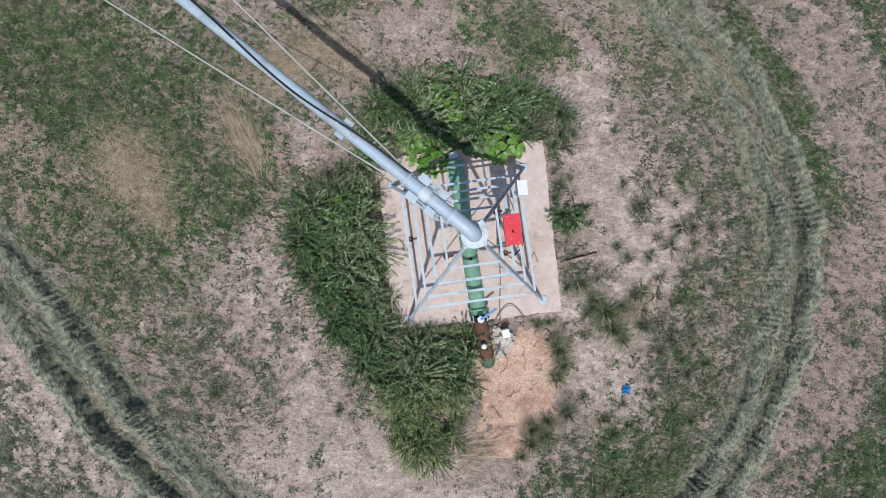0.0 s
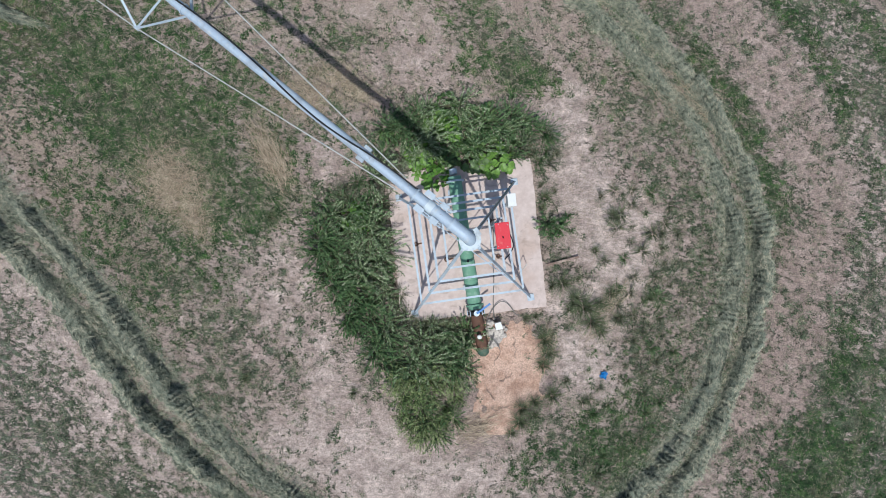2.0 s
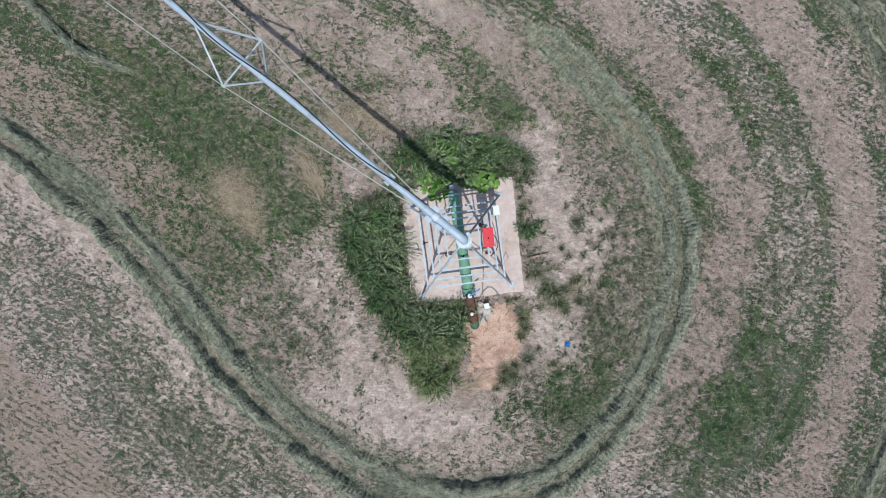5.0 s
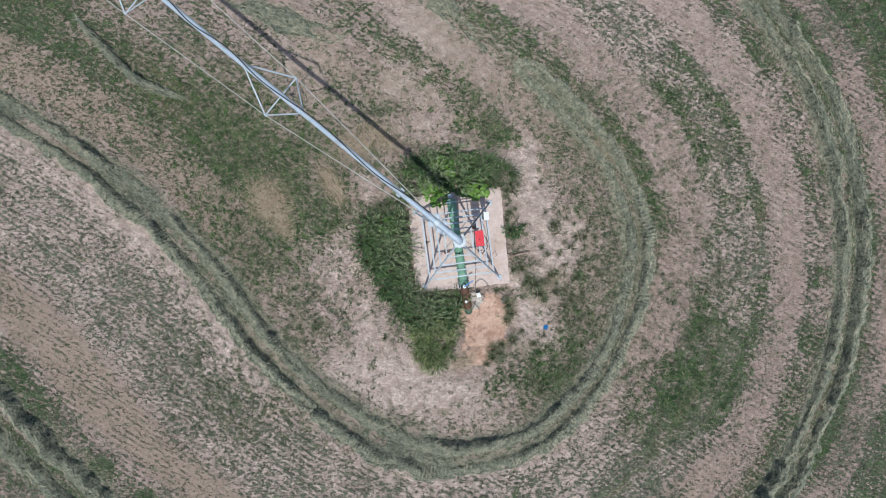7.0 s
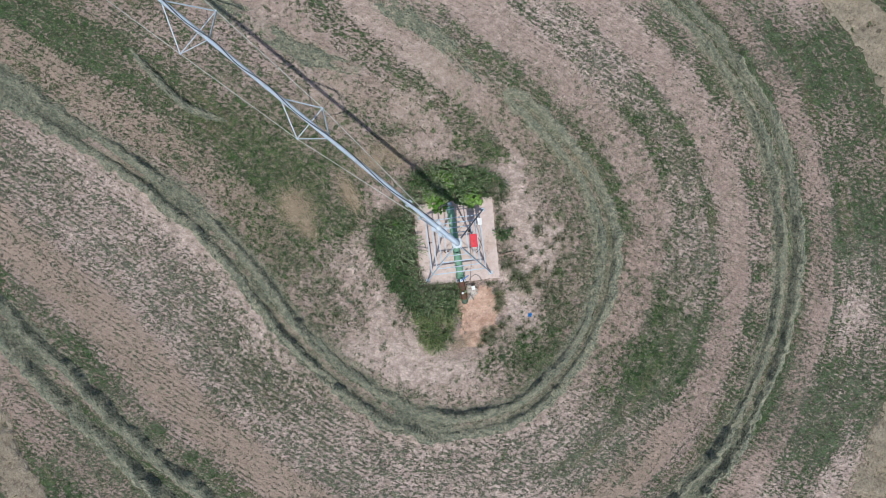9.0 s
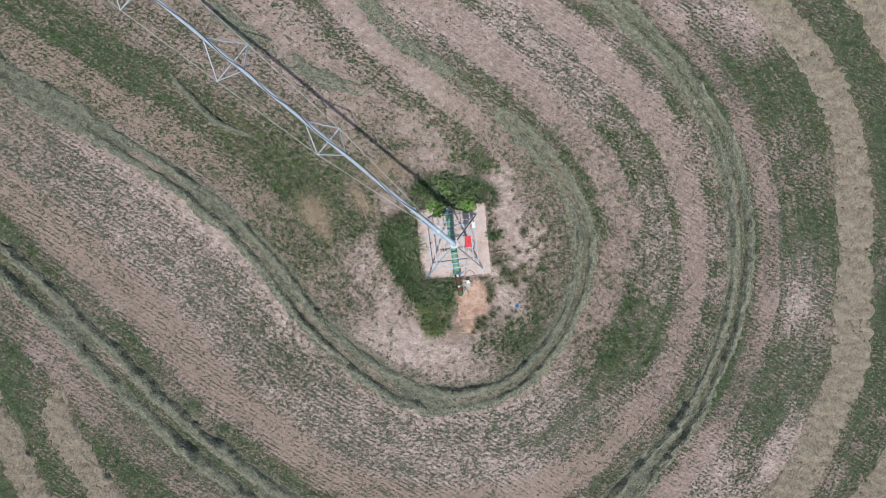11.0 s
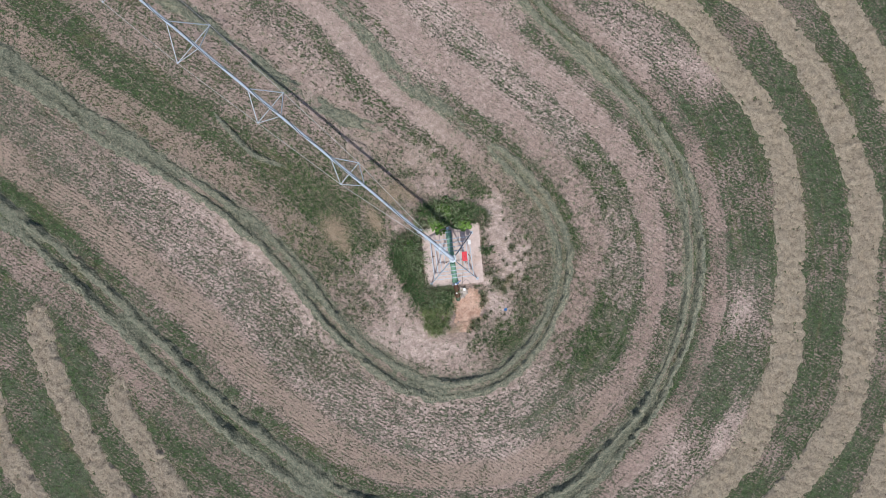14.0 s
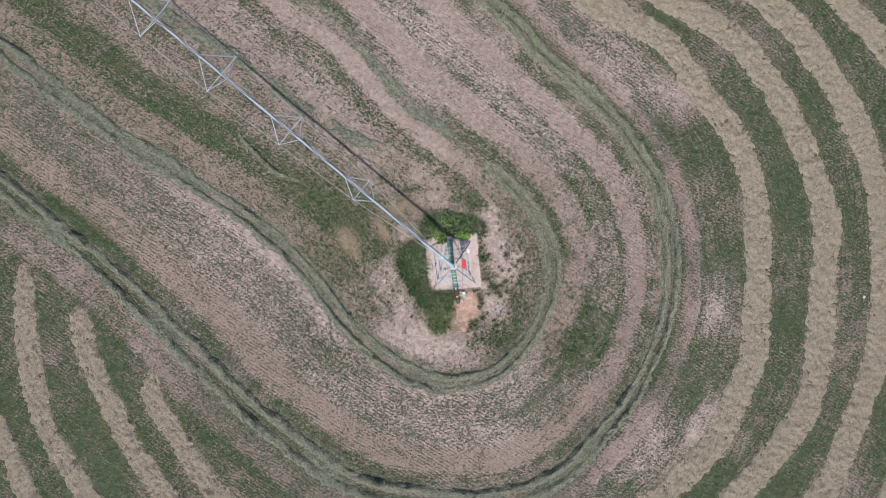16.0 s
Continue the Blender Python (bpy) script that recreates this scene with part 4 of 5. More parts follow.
def build_tower():
    ob = thing("pivot_tower", (0, 0, PAD_TOP), "galvanised four-legged steel pivot tower bolted to a concrete pad", "pivot tower")
    sides = [(-1, -1), (1, -1), (1, 1), (-1, 1)]
    for u, v in sides:
        bm = bmesh.new()
        p, q = leg_point(u, v, PAD_TOP + 0.01), leg_point(u, v, HEAD_Z)
        outward = Vector((p.x, p.y, 0.9)).normalized()
        ridge = Matrix.Rotation(radians(45), 3, (q - p).normalized()) @ outward
        angle_iron(bm, p, q, 0.072, ridge, 1, 0.010)
        leg = part("leg", bm, STEEL, ob)
        bm = bmesh.new()
        block(bm, (p.x, p.y, PAD_TOP + 0.011), (0.16, 0.16, 0.018), TURN, 0.003, 1)
        for a, b in ((-1, -1), (1, -1), (1, 1), (-1, 1)):
            dx, dy = turned(a * 0.06, b * 0.06, TURN)
            bolt(bm, (p.x + dx, p.y + dy, PAD_TOP + 0.02), (0, 0, 1), 0.014, 0.03)
        part("foot_plate", bm, STEEL, leg)
    for z in LEVELS:
        for i in range(4):
            a, b = sides[i], sides[(i + 1) % 4]
            p, q = leg_point(*a, z), leg_point(*b, z)
            out = Vector((p.x + q.x, p.y + q.y, 0)).normalized()
            p, q = p + out * 0.03, q + out * 0.03
            bm = bmesh.new()
            angle_iron(bm, p, q, 0.044 if z < 3 else 0.036, (0, 0, 1), 1, 0.007)
            part("cross_brace", bm, STEEL, ob)
    # tie rods between the lower corners of two faces
    for a, b in (((-1, -1), (1, 1)), ((1, -1), (-1, 1))):
        bm = bmesh.new()
        tube(bm, [leg_point(*a, 0.95), leg_point(*b, 0.95)], 0.011, 8)
        part("tie_rod", bm, STEEL, ob)
    bm = bmesh.new()
    block(bm, (AXIS_X, 0, HEAD_Z - 0.02), (0.34, 0.34, 0.03), TURN, 0.005, 1)
    part("head_plate", bm, STEEL, ob)
    bm = bmesh.new()
    disc(bm, (AXIS_X, 0, 4.06), (0, 0, 1), 0.106, 0.188, 0.09, 40)
    disc(bm, (AXIS_X, 0, 4.125), (0, 0, 1), 0.102, 0.145, 0.04, 40)
    ring = part("bearing_ring", bm, STEEL_PALE, ob, "pale steel bearing ring", True)
    for k in range(10):
        a = 2 * math.pi * k / 10
        bm = bmesh.new()
        bolt(bm, (AXIS_X + 0.168 * math.cos(a), 0.168 * math.sin(a), 4.10), (0, 0, 1), 0.011, 0.02)
        part("bolt", bm, STEEL, ring)
    bm = bmesh.new()
    block(bm, (AXIS_X + 0.115, 0.125, 4.19), (0.085, 0.15, 0.02), 34, 0.004, 1)
    block(bm, (AXIS_X + 0.115, 0.125, 4.14), (0.05, 0.05, 0.09), 34, 0.004, 1)
    part("ring_bracket", bm, STEEL_PALE, ob, "bright steel plate bracket")
    bm = bmesh.new()
    tube(bm, [(0, 0, 0.36), (AXIS_X / 2, 0, 2.0), (AXIS_X, 0, 4.02)], 0.10, 20)
    part("riser_pipe", bm, GREEN, ob, "green painted upright water pipe", True)
    bm = bmesh.new()
    tube(bm, [leg_point(1, 1, 0.3) + Vector((0.02, 0.06, 0)), leg_point(1, 1, 1.3) + Vector((0.03, 0.05, 0)), leg_point(1, 1, 2.6) + Vector((0.03, 0.03, 0)), leg_point(1, 1, 3.7)], 0.010, 8)
    part("conduit", bm, GREY, ob, "grey cable conduit", True)
    return ob


PIPE_Z = 4.30


def along(r, side=0.0, z=PIPE_Z):
    n = Vector((SPAN_DIR.y, -SPAN_DIR.x, 0))
    return Vector((AXIS_X + SPAN_DIR.x * r - n.x * side, SPAN_DIR.y * r - n.y * side, z))


NODES_AT = ((7.12, 0.75, 3.35), (12.72, 1.07, 3.0), (18.2, 1.36, 2.75), (23.47, 1.40, 2.65), (28.7, 1.42, 2.7), (33.9, 1.2, 2.9))


def build_span():
    ob = thing("irrigation_span", (0, 0, 4.12), "long galvanised irrigation pipe span with truss rods and a black cable", "irrigation pipe")
    # elbow rising from the ring and turning into the span
    bm = bmesh.new()
    pts = [Vector((AXIS_X, 0, 4.06)), Vector((AXIS_X, 0, 4.13))]
    for k in range(1, 9):
        a = math.pi / 2 * k / 8
        pts.append(Vector((AXIS_X + SPAN_DIR.x * 0.20 * (1 - math.cos(a)), SPAN_DIR.y * 0.20 * (1 - math.cos(a)), 4.13 + 0.17 * math.sin(a))))
    pts.append(along(0.45))
    tube(bm, pts, 0.106, 24)
    elbow = part("elbow", bm, PIPE, ob, "galvanised pipe elbow", True)
    bm = bmesh.new()
    tube(bm, [along(0.42), along(1.22)], 0.094, 24)
    part("joint_pipe", bm, PIPE, ob, "galvanised pipe stub", True)
    for r, w in ((0.40, 0.128), (0.72, 0.112), (1.16, 0.125)):
        bm = bmesh.new()
        disc(bm, along(r), SPAN_DIR, 0.10, w, 0.03, 28)
        part("flange", bm, STEEL, ob, "", True)
    # the hinge housing: side plates and a cover either side of the stub
    for s in (-1, 1):
        bm = bmesh.new()
        a, b = along(0.52, s * 0.13, PIPE_Z - 0.02), along(1.02, s * 0.13, PIPE_Z - 0.02)
        bar(bm, a, b, 0.012, 0.17)
        for r in (0.60, 0.77, 0.94):
            bolt(bm, along(r, s * 0.136, PIPE_Z), along(0, s, 0) - along(0, 0, 0), 0.016, 0.02)
        part("hinge_plate", bm, STEEL, ob)
        bm = bmesh.new()
        ang = 140.75
        block(bm, along(0.66, s * 0.15, PIPE_Z + 0.06), (0.15, 0.10, 0.012), ang, 0.003, 1)
        part("lug", bm, STEEL, ob)
        bm = bmesh.new()
        block(bm, along(0.97, s * 0.15, PIPE_Z + 0.06), (0.17, 0.11, 0.012), ang, 0.003, 1)
        part("lug", bm, STEEL, ob)
        bm = bmesh.new()
        tube(bm, [along(0.50, s * 0.17, PIPE_Z + 0.02), along(1.05, s * 0.17, PIPE_Z + 0.02)], 0.012, 8)
        part("hinge_rod", bm, STEEL, ob)
    bm = bmesh.new()
    disc(bm, along(0.855), SPAN_DIR, 0.09, 0.106, 0.13, 28)
    part("rubber_boot", bm, STEEL_PALE, ob, "smooth pale sleeve over the pipe joint", True)
    # sections of span pipe
    joints = [1.18, 6.1, 11.9, 17.5, 22.8, 28.0, 33.2, 37.5]
    for a, b in zip(joints, joints[1:]):
        bm = bmesh.new()
        tube(bm, [along(a), along((a + b) / 2), along(b)], 0.080, 24)
        part("span_pipe", bm, PIPE, ob, "", True)
    for r in joints[1:-1]:
        bm = bmesh.new()
        disc(bm, along(r), SPAN_DIR, 0.07, 0.100, 0.025, 24)
        part("flange", bm, STEEL, ob, "", True)
    # outlets on top of the pipe
    for r in (2.35, 4.1, 5.0, 8.9, 10.4, 14.6, 16.2, 20.1, 25.2):
        bm = bmesh.new()
        tube(bm, [along(r, 0.0, PIPE_Z + 0.07), along(r, 0.0, PIPE_Z + 0.11)], 0.016, 8)
        part("outlet_plug", bm, STEEL, ob)
    for r, s in ((2.25, -1), (2.25, 1)):
        bm = bmesh.new()
        block(bm, along(r, s * 0.11, PIPE_Z - 0.01), (0.14, 0.06, 0.07), 140.75, 0.006, 1)
        part("rod_lug", bm, STEEL, ob)
    # truss: nodes on both sides joined by rods, struts to the pipe
    for s in (-1, 1):
        pts = [along(1.45, s * 0.12, PIPE_Z - 0.03)] + [along(r, s * w, z) for r, w, z in NODES_AT] + [along(37.4, s * 0.3, PIPE_Z - 0.2)]
        for p, q in zip(pts, pts[1:]):
            bm = bmesh.new()
            tube(bm, [p, q], 0.0125, 8)
            part("truss_rod", bm, WIRE, ob)
    for r, w, z in NODES_AT:
        for s in (-1, 1):
            for dr in (-1.08, 1.02):
                bm = bmesh.new()
                angle_iron(bm, along(r + dr, s * 0.07, PIPE_Z - 0.08), along(r, s * w, z), 0.042, (0, 0, 1), 1, 0.005)
                part("strut", bm, STEEL, ob)
            bm = bmesh.new()
            block(bm, along(r, s * w, z), (0.10, 0.05, 0.06), 140.75, 0.006, 1)
            part("node_block", bm, STEEL, ob)
        bm = bmesh.new()
        angle_iron(bm, along(r, -w, z), along(r, w, z), 0.042, (0, 0, 1), 1, 0.005)
        part("cross_strut", bm, STEEL, ob)
    # the cable lies on the pipe and wanders from side to side
    bm = bmesh.new()
    pts = []
    r = 1.15
    while r < 37.0:
        sw = -0.014 + 0.058 * math.sin(r * 2.0 + 1.1 * math.sin(r * 0.6) + 0.4)
        hgt = PIPE_Z + math.sqrt(max(0.0, 0.080 ** 2 - sw ** 2)) + 0.014
        f = min(1.0, max(0.0, (r - 1.1) / 0.9))
        f = f * f * (3 - 2 * f)
        sw, hgt = sw * f - 0.098 * (1 - f), hgt * f + PIPE_Z * (1 - f)
        pts.append(along(r, sw, hgt))
        r += 0.12
    tube(bm, pts, 0.015, 8)
    part("cable", bm, BLACK, ob, "black electric cable", True)
    for r in (1.45, 3.2, 6.3, 8.2, 11.7, 14.0, 17.3, 19.4):
        bm = bmesh.new()
        disc(bm, along(r), SPAN_DIR, 0.075, 0.087, 0.018, 20)
        part("cable_strap", bm, STEEL, ob)
    return ob


def build_boxes():
    c = Vector((0.645, 0.14, 2.02))
    ob = thing("control_panel", (c.x, c.y, 2.455), "sun-bleached red metal control box hung on the pivot tower", "control box")
    bm = bmesh.new()
    block(bm, (c.x, c.y, 2.555), (0.25, 0.48, 0.19), TURN - 2, 0.012)
    part("cabinet", bm, RED, ob)
    bm = bmesh.new()
    block(bm, (c.x, c.y, 2.662), (0.275, 0.505, 0.022), TURN - 2, 0.006)
    lid = part("roof", bm, RED, ob)
    bm = bmesh.new()
    tube(bm, [(c.x + 0.0, c.y - 0.01, 2.67), (c.x + 0.005, c.y - 0.05, 2.69)], 0.012, 8)
    part("latch", bm, BLACK, lid)
    for dx, dy in ((-0.09, -0.21), (0.09, -0.21), (-0.09, 0.21), (0.09, 0.21)):
        bm = bmesh.new()
        bolt(bm, (c.x + dx, c.y + dy, 2.672), (0, 0, 1), 0.009, 0.008)
        part("screw", bm, STEEL, lid)
    bm = bmesh.new()
    block(bm, (c.x + 0.13, c.y, 2.555), (0.015, 0.42, 0.15), TURN - 2, 0.005)
    door = part("door", bm, RED, ob)
    bm = bmesh.new()
    block(bm, (c.x + 0.145, c.y - 0.16, 2.555), (0.03, 0.03, 0.10), TURN - 2, 0.006)
    part("handle", bm, BLACK, door)
    for y in (-0.18, 0.34):
        bm = bmesh.new()
        p = Vector((c.x - 0.02, c.y + y, 0))
        bar(bm, (p.x, p.y, PAD_TOP), (p.x, p.y, 2.46 if y < 0 else 2.6), 0.045, 0.035, (0, 1, 0))
        part("mounting_post", bm, STEEL, ob)
    e = Vector((0.93, 0.93, 1.62))
    ob = thing("electrical_box", (e.x, e.y, 1.35), "white metal electrical box fixed beside the tower leg", "electrical box")
    bm = bmesh.new()
    block(bm, (e.x, e.y, 1.48), (0.16, 0.25, 0.36), TURN - 2, 0.012)
    part("body", bm, WHITE, ob)
    bm = bmesh.new()
    block(bm, (e.x + 0.005, e.y, 1.668), (0.175, 0.268, 0.014), TURN - 2, 0.004)
    part("lid", bm, WHITE, ob)
    bm = bmesh.new()
    block(bm, (e.x + 0.095, e.y - 0.02, 1.50), (0.03, 0.05, 0.12), TURN - 2, 0.008)
    part("switch", bm, BLACK, ob)
    bm = bmesh.new()
    bar(bm, (e.x - 0.02, e.y, PAD_TOP), (e.x - 0.02, e.y, 1.5), 0.05, 0.05, (0, 1, 0))
    part("post", bm, STEEL, ob)
    # cable loop from the red box to the ground
    bm = bmesh.new()
    pts = []
    for k in range(25):
        t = k / 24
        pts.append((0.84 + 0.20 * math.sin(math.pi * t) + 0.06 * t, 0.30 - 0.62 * t, 1.5 * (1 - t) ** 1.6 + PAD_TOP + 0.015))
    tube(bm, pts, 0.013, 8)
    tagged(part("power_cable", bm, BLACK, None, "", True), "black power cable looping down onto the pad", "cable")


def build_supply():
    a, b = Vector((-0.235, 1.62, 0.30)), Vector((0.225, -1.42, 0.30))
    d = (b - a).normalized()
    ob = thing("supply_pipe", (0, 0, PAD_TOP), "worn green steel water pipe lying across the pad", "water pipe")
    bm = bmesh.new()
    tube(bm, [a, (a + b) / 2, b], 0.158, 28)
    part("pipe", bm, GREEN, ob, "", True)
    for t in (0.035, 0.97):
        bm = bmesh.new()
        disc(bm, a + (b - a) * t, d, 0.13, 0.205, 0.04, 28)
        part("flange", bm, GREEN if t > 0.5 else STEEL, ob, "", True)
    for t in (0.585, 0.79):
        bm = bmesh.new()
        disc(bm, a + (b - a) * t, d, 0.14, 0.164, 0.035, 28)
        part("pipe_band", bm, GREEN, ob, "", True)
    bm = bmesh.new()
    p = a + (b - a) * 0.64
    tube(bm, [p + Vector((0, 0, 0.14)), p + Vector((0, 0, 0.20))], 0.03, 10)
    part("plug", bm, BLACK, ob)
    for t in (0.12, 0.85):
        p = a + (b - a) * t
        bm = bmesh.new()
        block(bm, (p.x, p.y, PAD_TOP + 0.035), (0.40, 0.12, 0.07), -8.6, 0.01)
        part("saddle", bm, STEEL, ob)
    bm = bmesh.new()
    p = a - d * 0.06
    tube(bm, [p, p + Vector((-0.03, 0.12, 0.0))], 0.09, 16)
    part("end_cap", bm, STEEL, ob, "", True)
    # butterfly valve with its lever
    v = b + d * 0.075
    ob = thing("butterfly_valve", (v.x, v.y, PAD_TOP), "blue butterfly valve with a lever handle between pipes", "valve")
    bm = bmesh.new()
    disc(bm, v, d, 0.10, 0.185, 0.06, 28)
    part("valve_body", bm, BLACK, ob, "", True)
    bm = bmesh.new()
    tube(bm, [v + Vector((0, 0, 0.12)), v + Vector((0, 0, 0.36))], 0.035, 12)
    disc(bm, v + Vector((0, 0, 0.36)), (0, 0, 1), 0.0, 0.066, 0.03, 20)
    part("valve_neck", bm, STEEL_PALE, ob, "pale grey valve neck", True)
    bm = bmesh.new()
    h = v + Vector((0, 0, 0.39))
    bar(bm, h, h + Vector((0.30, 0.22, 0.03)), 0.045, 0.014, (0, 0, 1), 0.004)
    part("lever", bm, BLUE, ob)
    for k in range(8):
        q = 2 * math.pi * k / 8
        s, u = d.orthogonal().normalized(), d.cross(d.orthogonal().normalized())
        bm = bmesh.new()
        c = v + (s * math.cos(q) + u * math.sin(q)) * 0.19
        tube(bm, [c - d * 0.07, c + d * 0.07], 0.012, 6)
        part("stud", bm, STEEL, ob)
    # rusty pipe beyond the valve
    c0, c1 = b + d * 0.13, Vector((0.405, -2.40, 0.26))
    d2 = (c1 - c0).normalized()
    ob = thing("rusty_pipe", (c0.x, c0.y, PAD_TOP), "rusty brown steel pipe leaving the pad into red earth", "water pipe")
    bm = bmesh.new()
    tube(bm, [c0, (c0 + c1) / 2, c1 - d2 * 0.08], 0.138, 26)
    part("pipe", bm, RUST, ob, "", True)
    bm = bmesh.new()
    tube(bm, [c1 - d2 * 0.11, c1 - d2 * 0.05, c1 - d2 * 0.02 + Vector((0, 0, -0.07)), c1 - d2 * 0.015 + Vector((0, 0, -0.4))], 0.139, 26)
    part("elbow", bm, DULL_GREEN, ob, "dull dark green pipe bend going into the soil", True)
    bm = bmesh.new()
    w = Vector((0.30, -2.03, 0.0))
    tube(bm, [w + Vector((0, 0, 0.36)), w + Vector((0, 0, 0.50))], 0.035, 14)
    part("vent_stub", bm, RUST, ob, "", True)
    bm = bmesh.new()
    tube(bm, [w + Vector((0, 0, 0.49)), w + Vector((0, 0, 0.52)), w + Vector((0, 0, 0.575)), w + Vector((0, 0, 0.595))], 0.05, 20, radii=[0.046, 0.052, 0.05, 0.03])
    part("vent_cap", bm, WHITE, ob, "white air vent cap", True)


def build_pad_clutter():
    rng = random.Random(12)
    z = PAD_TOP + 0.004
    # thin conduit running across the pad
    bm = bmesh.new()
    pts = [(0.66 - 0.01 * math.sin(k * 0.7), 0.95 - k * 0.11, z + 0.012) for k in range(25)]
    tube(bm, pts, 0.012, 8)
    solid("ground_conduit", bm, GREY, "thin grey conduit lying across the concrete pad", "conduit", smooth=True)
    # cable loop at the lower edge
    bm = bmesh.new()
    pts = []
    for k in range(31):
        t = k / 30
        pts.append((0.52 + 0.72 * t, -1.62 + 0.34 * math.sin(math.pi * min(1, t * 1.1)) + 0.05 * t, z + 0.014 + 0.05 * math.sin(math.pi * t)))
    pts = [(0.50, -1.90, 0.06), (0.49, -1.75, 0.14)] + pts
    tube(bm, pts, 0.009, 8)
    solid("cable_loop", bm, GREY, "grey cable curled in a loop over the pad edge", "cable", smooth=True)
    # white junction box
    ob = thing("junction_box", (0.76, -1.82, 0.0), "small white junction box beside broken concrete", "junction box")
    bm = bmesh.new()
    block(bm, (0.76, -1.82, 0.12), (0.14, 0.15, 0.24), 14, 0.01)
    part("body", bm, WHITE, ob)
    bm = bmesh.new()
    block(bm, (0.76, -1.82, 0.247), (0.152, 0.162, 0.014), 14, 0.004)
    part("lid", bm, WHITE, ob)
    # chunks of broken concrete
    spots = [(0.61, -1.98, 0.16, 0.22), (0.74, -2.02, 0.10, 0.12), (0.84, -1.96, 0.09, 0.08), (0.66, -2.16, 0.12, 0.10), (0.78, -2.14, 0.13, 0.11), (0.90, -2.06, 0.08, 0.09),
             (0.60, -2.28, 0.12, 0.09), (0.72, -2.27, 0.09, 0.08), (0.88, -1.86, 0.07, 0.06), (0.58, -1.76, 0.11, 0.09), (0.95, -1.93, 0.06, 0.05)]
    for x, y, sx, sy in spots:
        bm = bmesh.new()
        bmesh.ops.create_icosphere(bm, subdivisions=2, radius=1.0)
        for v in bm.verts:
            v.co *= 1 + 0.30 * (noise.noise(v.co * 1.4 + Vector((x * 9, y * 9, 0))))
            v.co = Vector((max(-0.75, min(0.75, v.co.x)) * sx, max(-0.75, min(0.75, v.co.y)) * sy, max(-0.6, min(0.6, v.co.z)) * 0.09))
        bm.transform(Matrix.Translation((x, y, float(ground_height(x, y)) + 0.045)) @ Euler((rng.uniform(-0.2, 0.2), rng.uniform(-0.2, 0.2), rng.uniform(0, 6))).to_matrix().to_4x4())
        solid("concrete_chunk", bm, RUBBLE, "jagged grey chunk of broken concrete on red earth", "rubble", "broken concrete chunks")
    # short rods and wires in the rubble
    for p, q in (((0.58, -2.08), (0.80, -2.36)), ((0.66, -2.02), (0.56, -2.30))):
        bm = bmesh.new()
        tube(bm, [(*p, 0.12), ((p[0] + q[0]) / 2 + 0.02, (p[1] + q[1]) / 2, 0.14), (*q, 0.04)], 0.012, 7)
        solid("wire_end", bm, GREY, "short grey wire poking from the rubble", "wire", smooth=True)
    # weathered timber beside the pad
    bm = bmesh.new()
    bar(bm, (1.90, -0.43, 0.06), (2.66, -0.24, 0.07), 0.055, 0.05, (0, 0, 1), 0.006)
    solid("timber_lath", bm, WOOD, "weathered brown wooden lath lying on bare soil", "wood")
    # pieces of wire and fittings left on the slab
    bm = bmesh.new()
    pts = [(-1.44, 0.02, z + 0.02), (-1.40, 0.08, z + 0.03), (-1.33, 0.05, z + 0.03), (-1.27, -0.05, z + 0.02), (-1.30, -0.11, z + 0.02)]
    tube(bm, pts, 0.014, 8)
    solid("bent_wire", bm, GREY, "bent dark wire lying on the concrete", "wire", smooth=True)
    for x, y, s in ((-1.13, 0.08, 0.05), (-0.42, -0.28, 0.06), (0.78, -0.22, 0.05), (0.58, 0.62, 0.055)):
        bm = bmesh.new()
        disc(bm, (x, y, z + s * 0.5), (0, 0, 1), s * 0.5, s, s, 16)
        tube(bm, [(x + s, y, z + 0.02), (x + s * 2.6, y + s * 0.5, z + 0.02)], s * 0.28, 8)
        solid("pipe_fitting", bm, RUST, "small dark pipe fitting lying on the concrete", "fitting", smooth=True)
    # pale rod leaning over the right leg
    bm = bmesh.new()
    tube(bm, [(1.12, -0.78, PAD_TOP + 0.02), (1.36, -0.42, 0.62)], 0.008, 7)
    tube(bm, [(1.36, -0.42, 0.62), (1.42, -0.36, PAD_TOP)], 0.008, 7)
    solid("thin_rod", bm, WIRE, "thin bright rod propped against the tower leg", "rod")
    # crumpled blue plastic
    bm = bmesh.new()
    bmesh.ops.create_grid(bm, x_segments=14, y_segments=14, size=0.075)
    for v in bm.verts:
        q = v.co * 16
        v.co.z += 0.05 + 0.09 * noise.noise(Vector((q.x, q.y, 3.1))) + 0.03 * noise.noise(Vector((q.x * 2.3, q.y * 2.3, 7)))
        v.co.x += 0.05 * noise.noise(Vector((q.x, q.y, 11)))
        v.co.y += 0.05 * noise.noise(Vector((q.x, q.y, 17)))
    bmesh.ops.solidify(bm, geom=bm.faces[:], thickness=0.004)
    bm.transform(Matrix.Translation((3.20, -2.99, float(ground_height(3.2, -2.99)) + 0.01)))
    solid("plastic_bag", bm, BLUE_FILM, "crumpled bright blue plastic bag on dry weeds", "plastic bag")



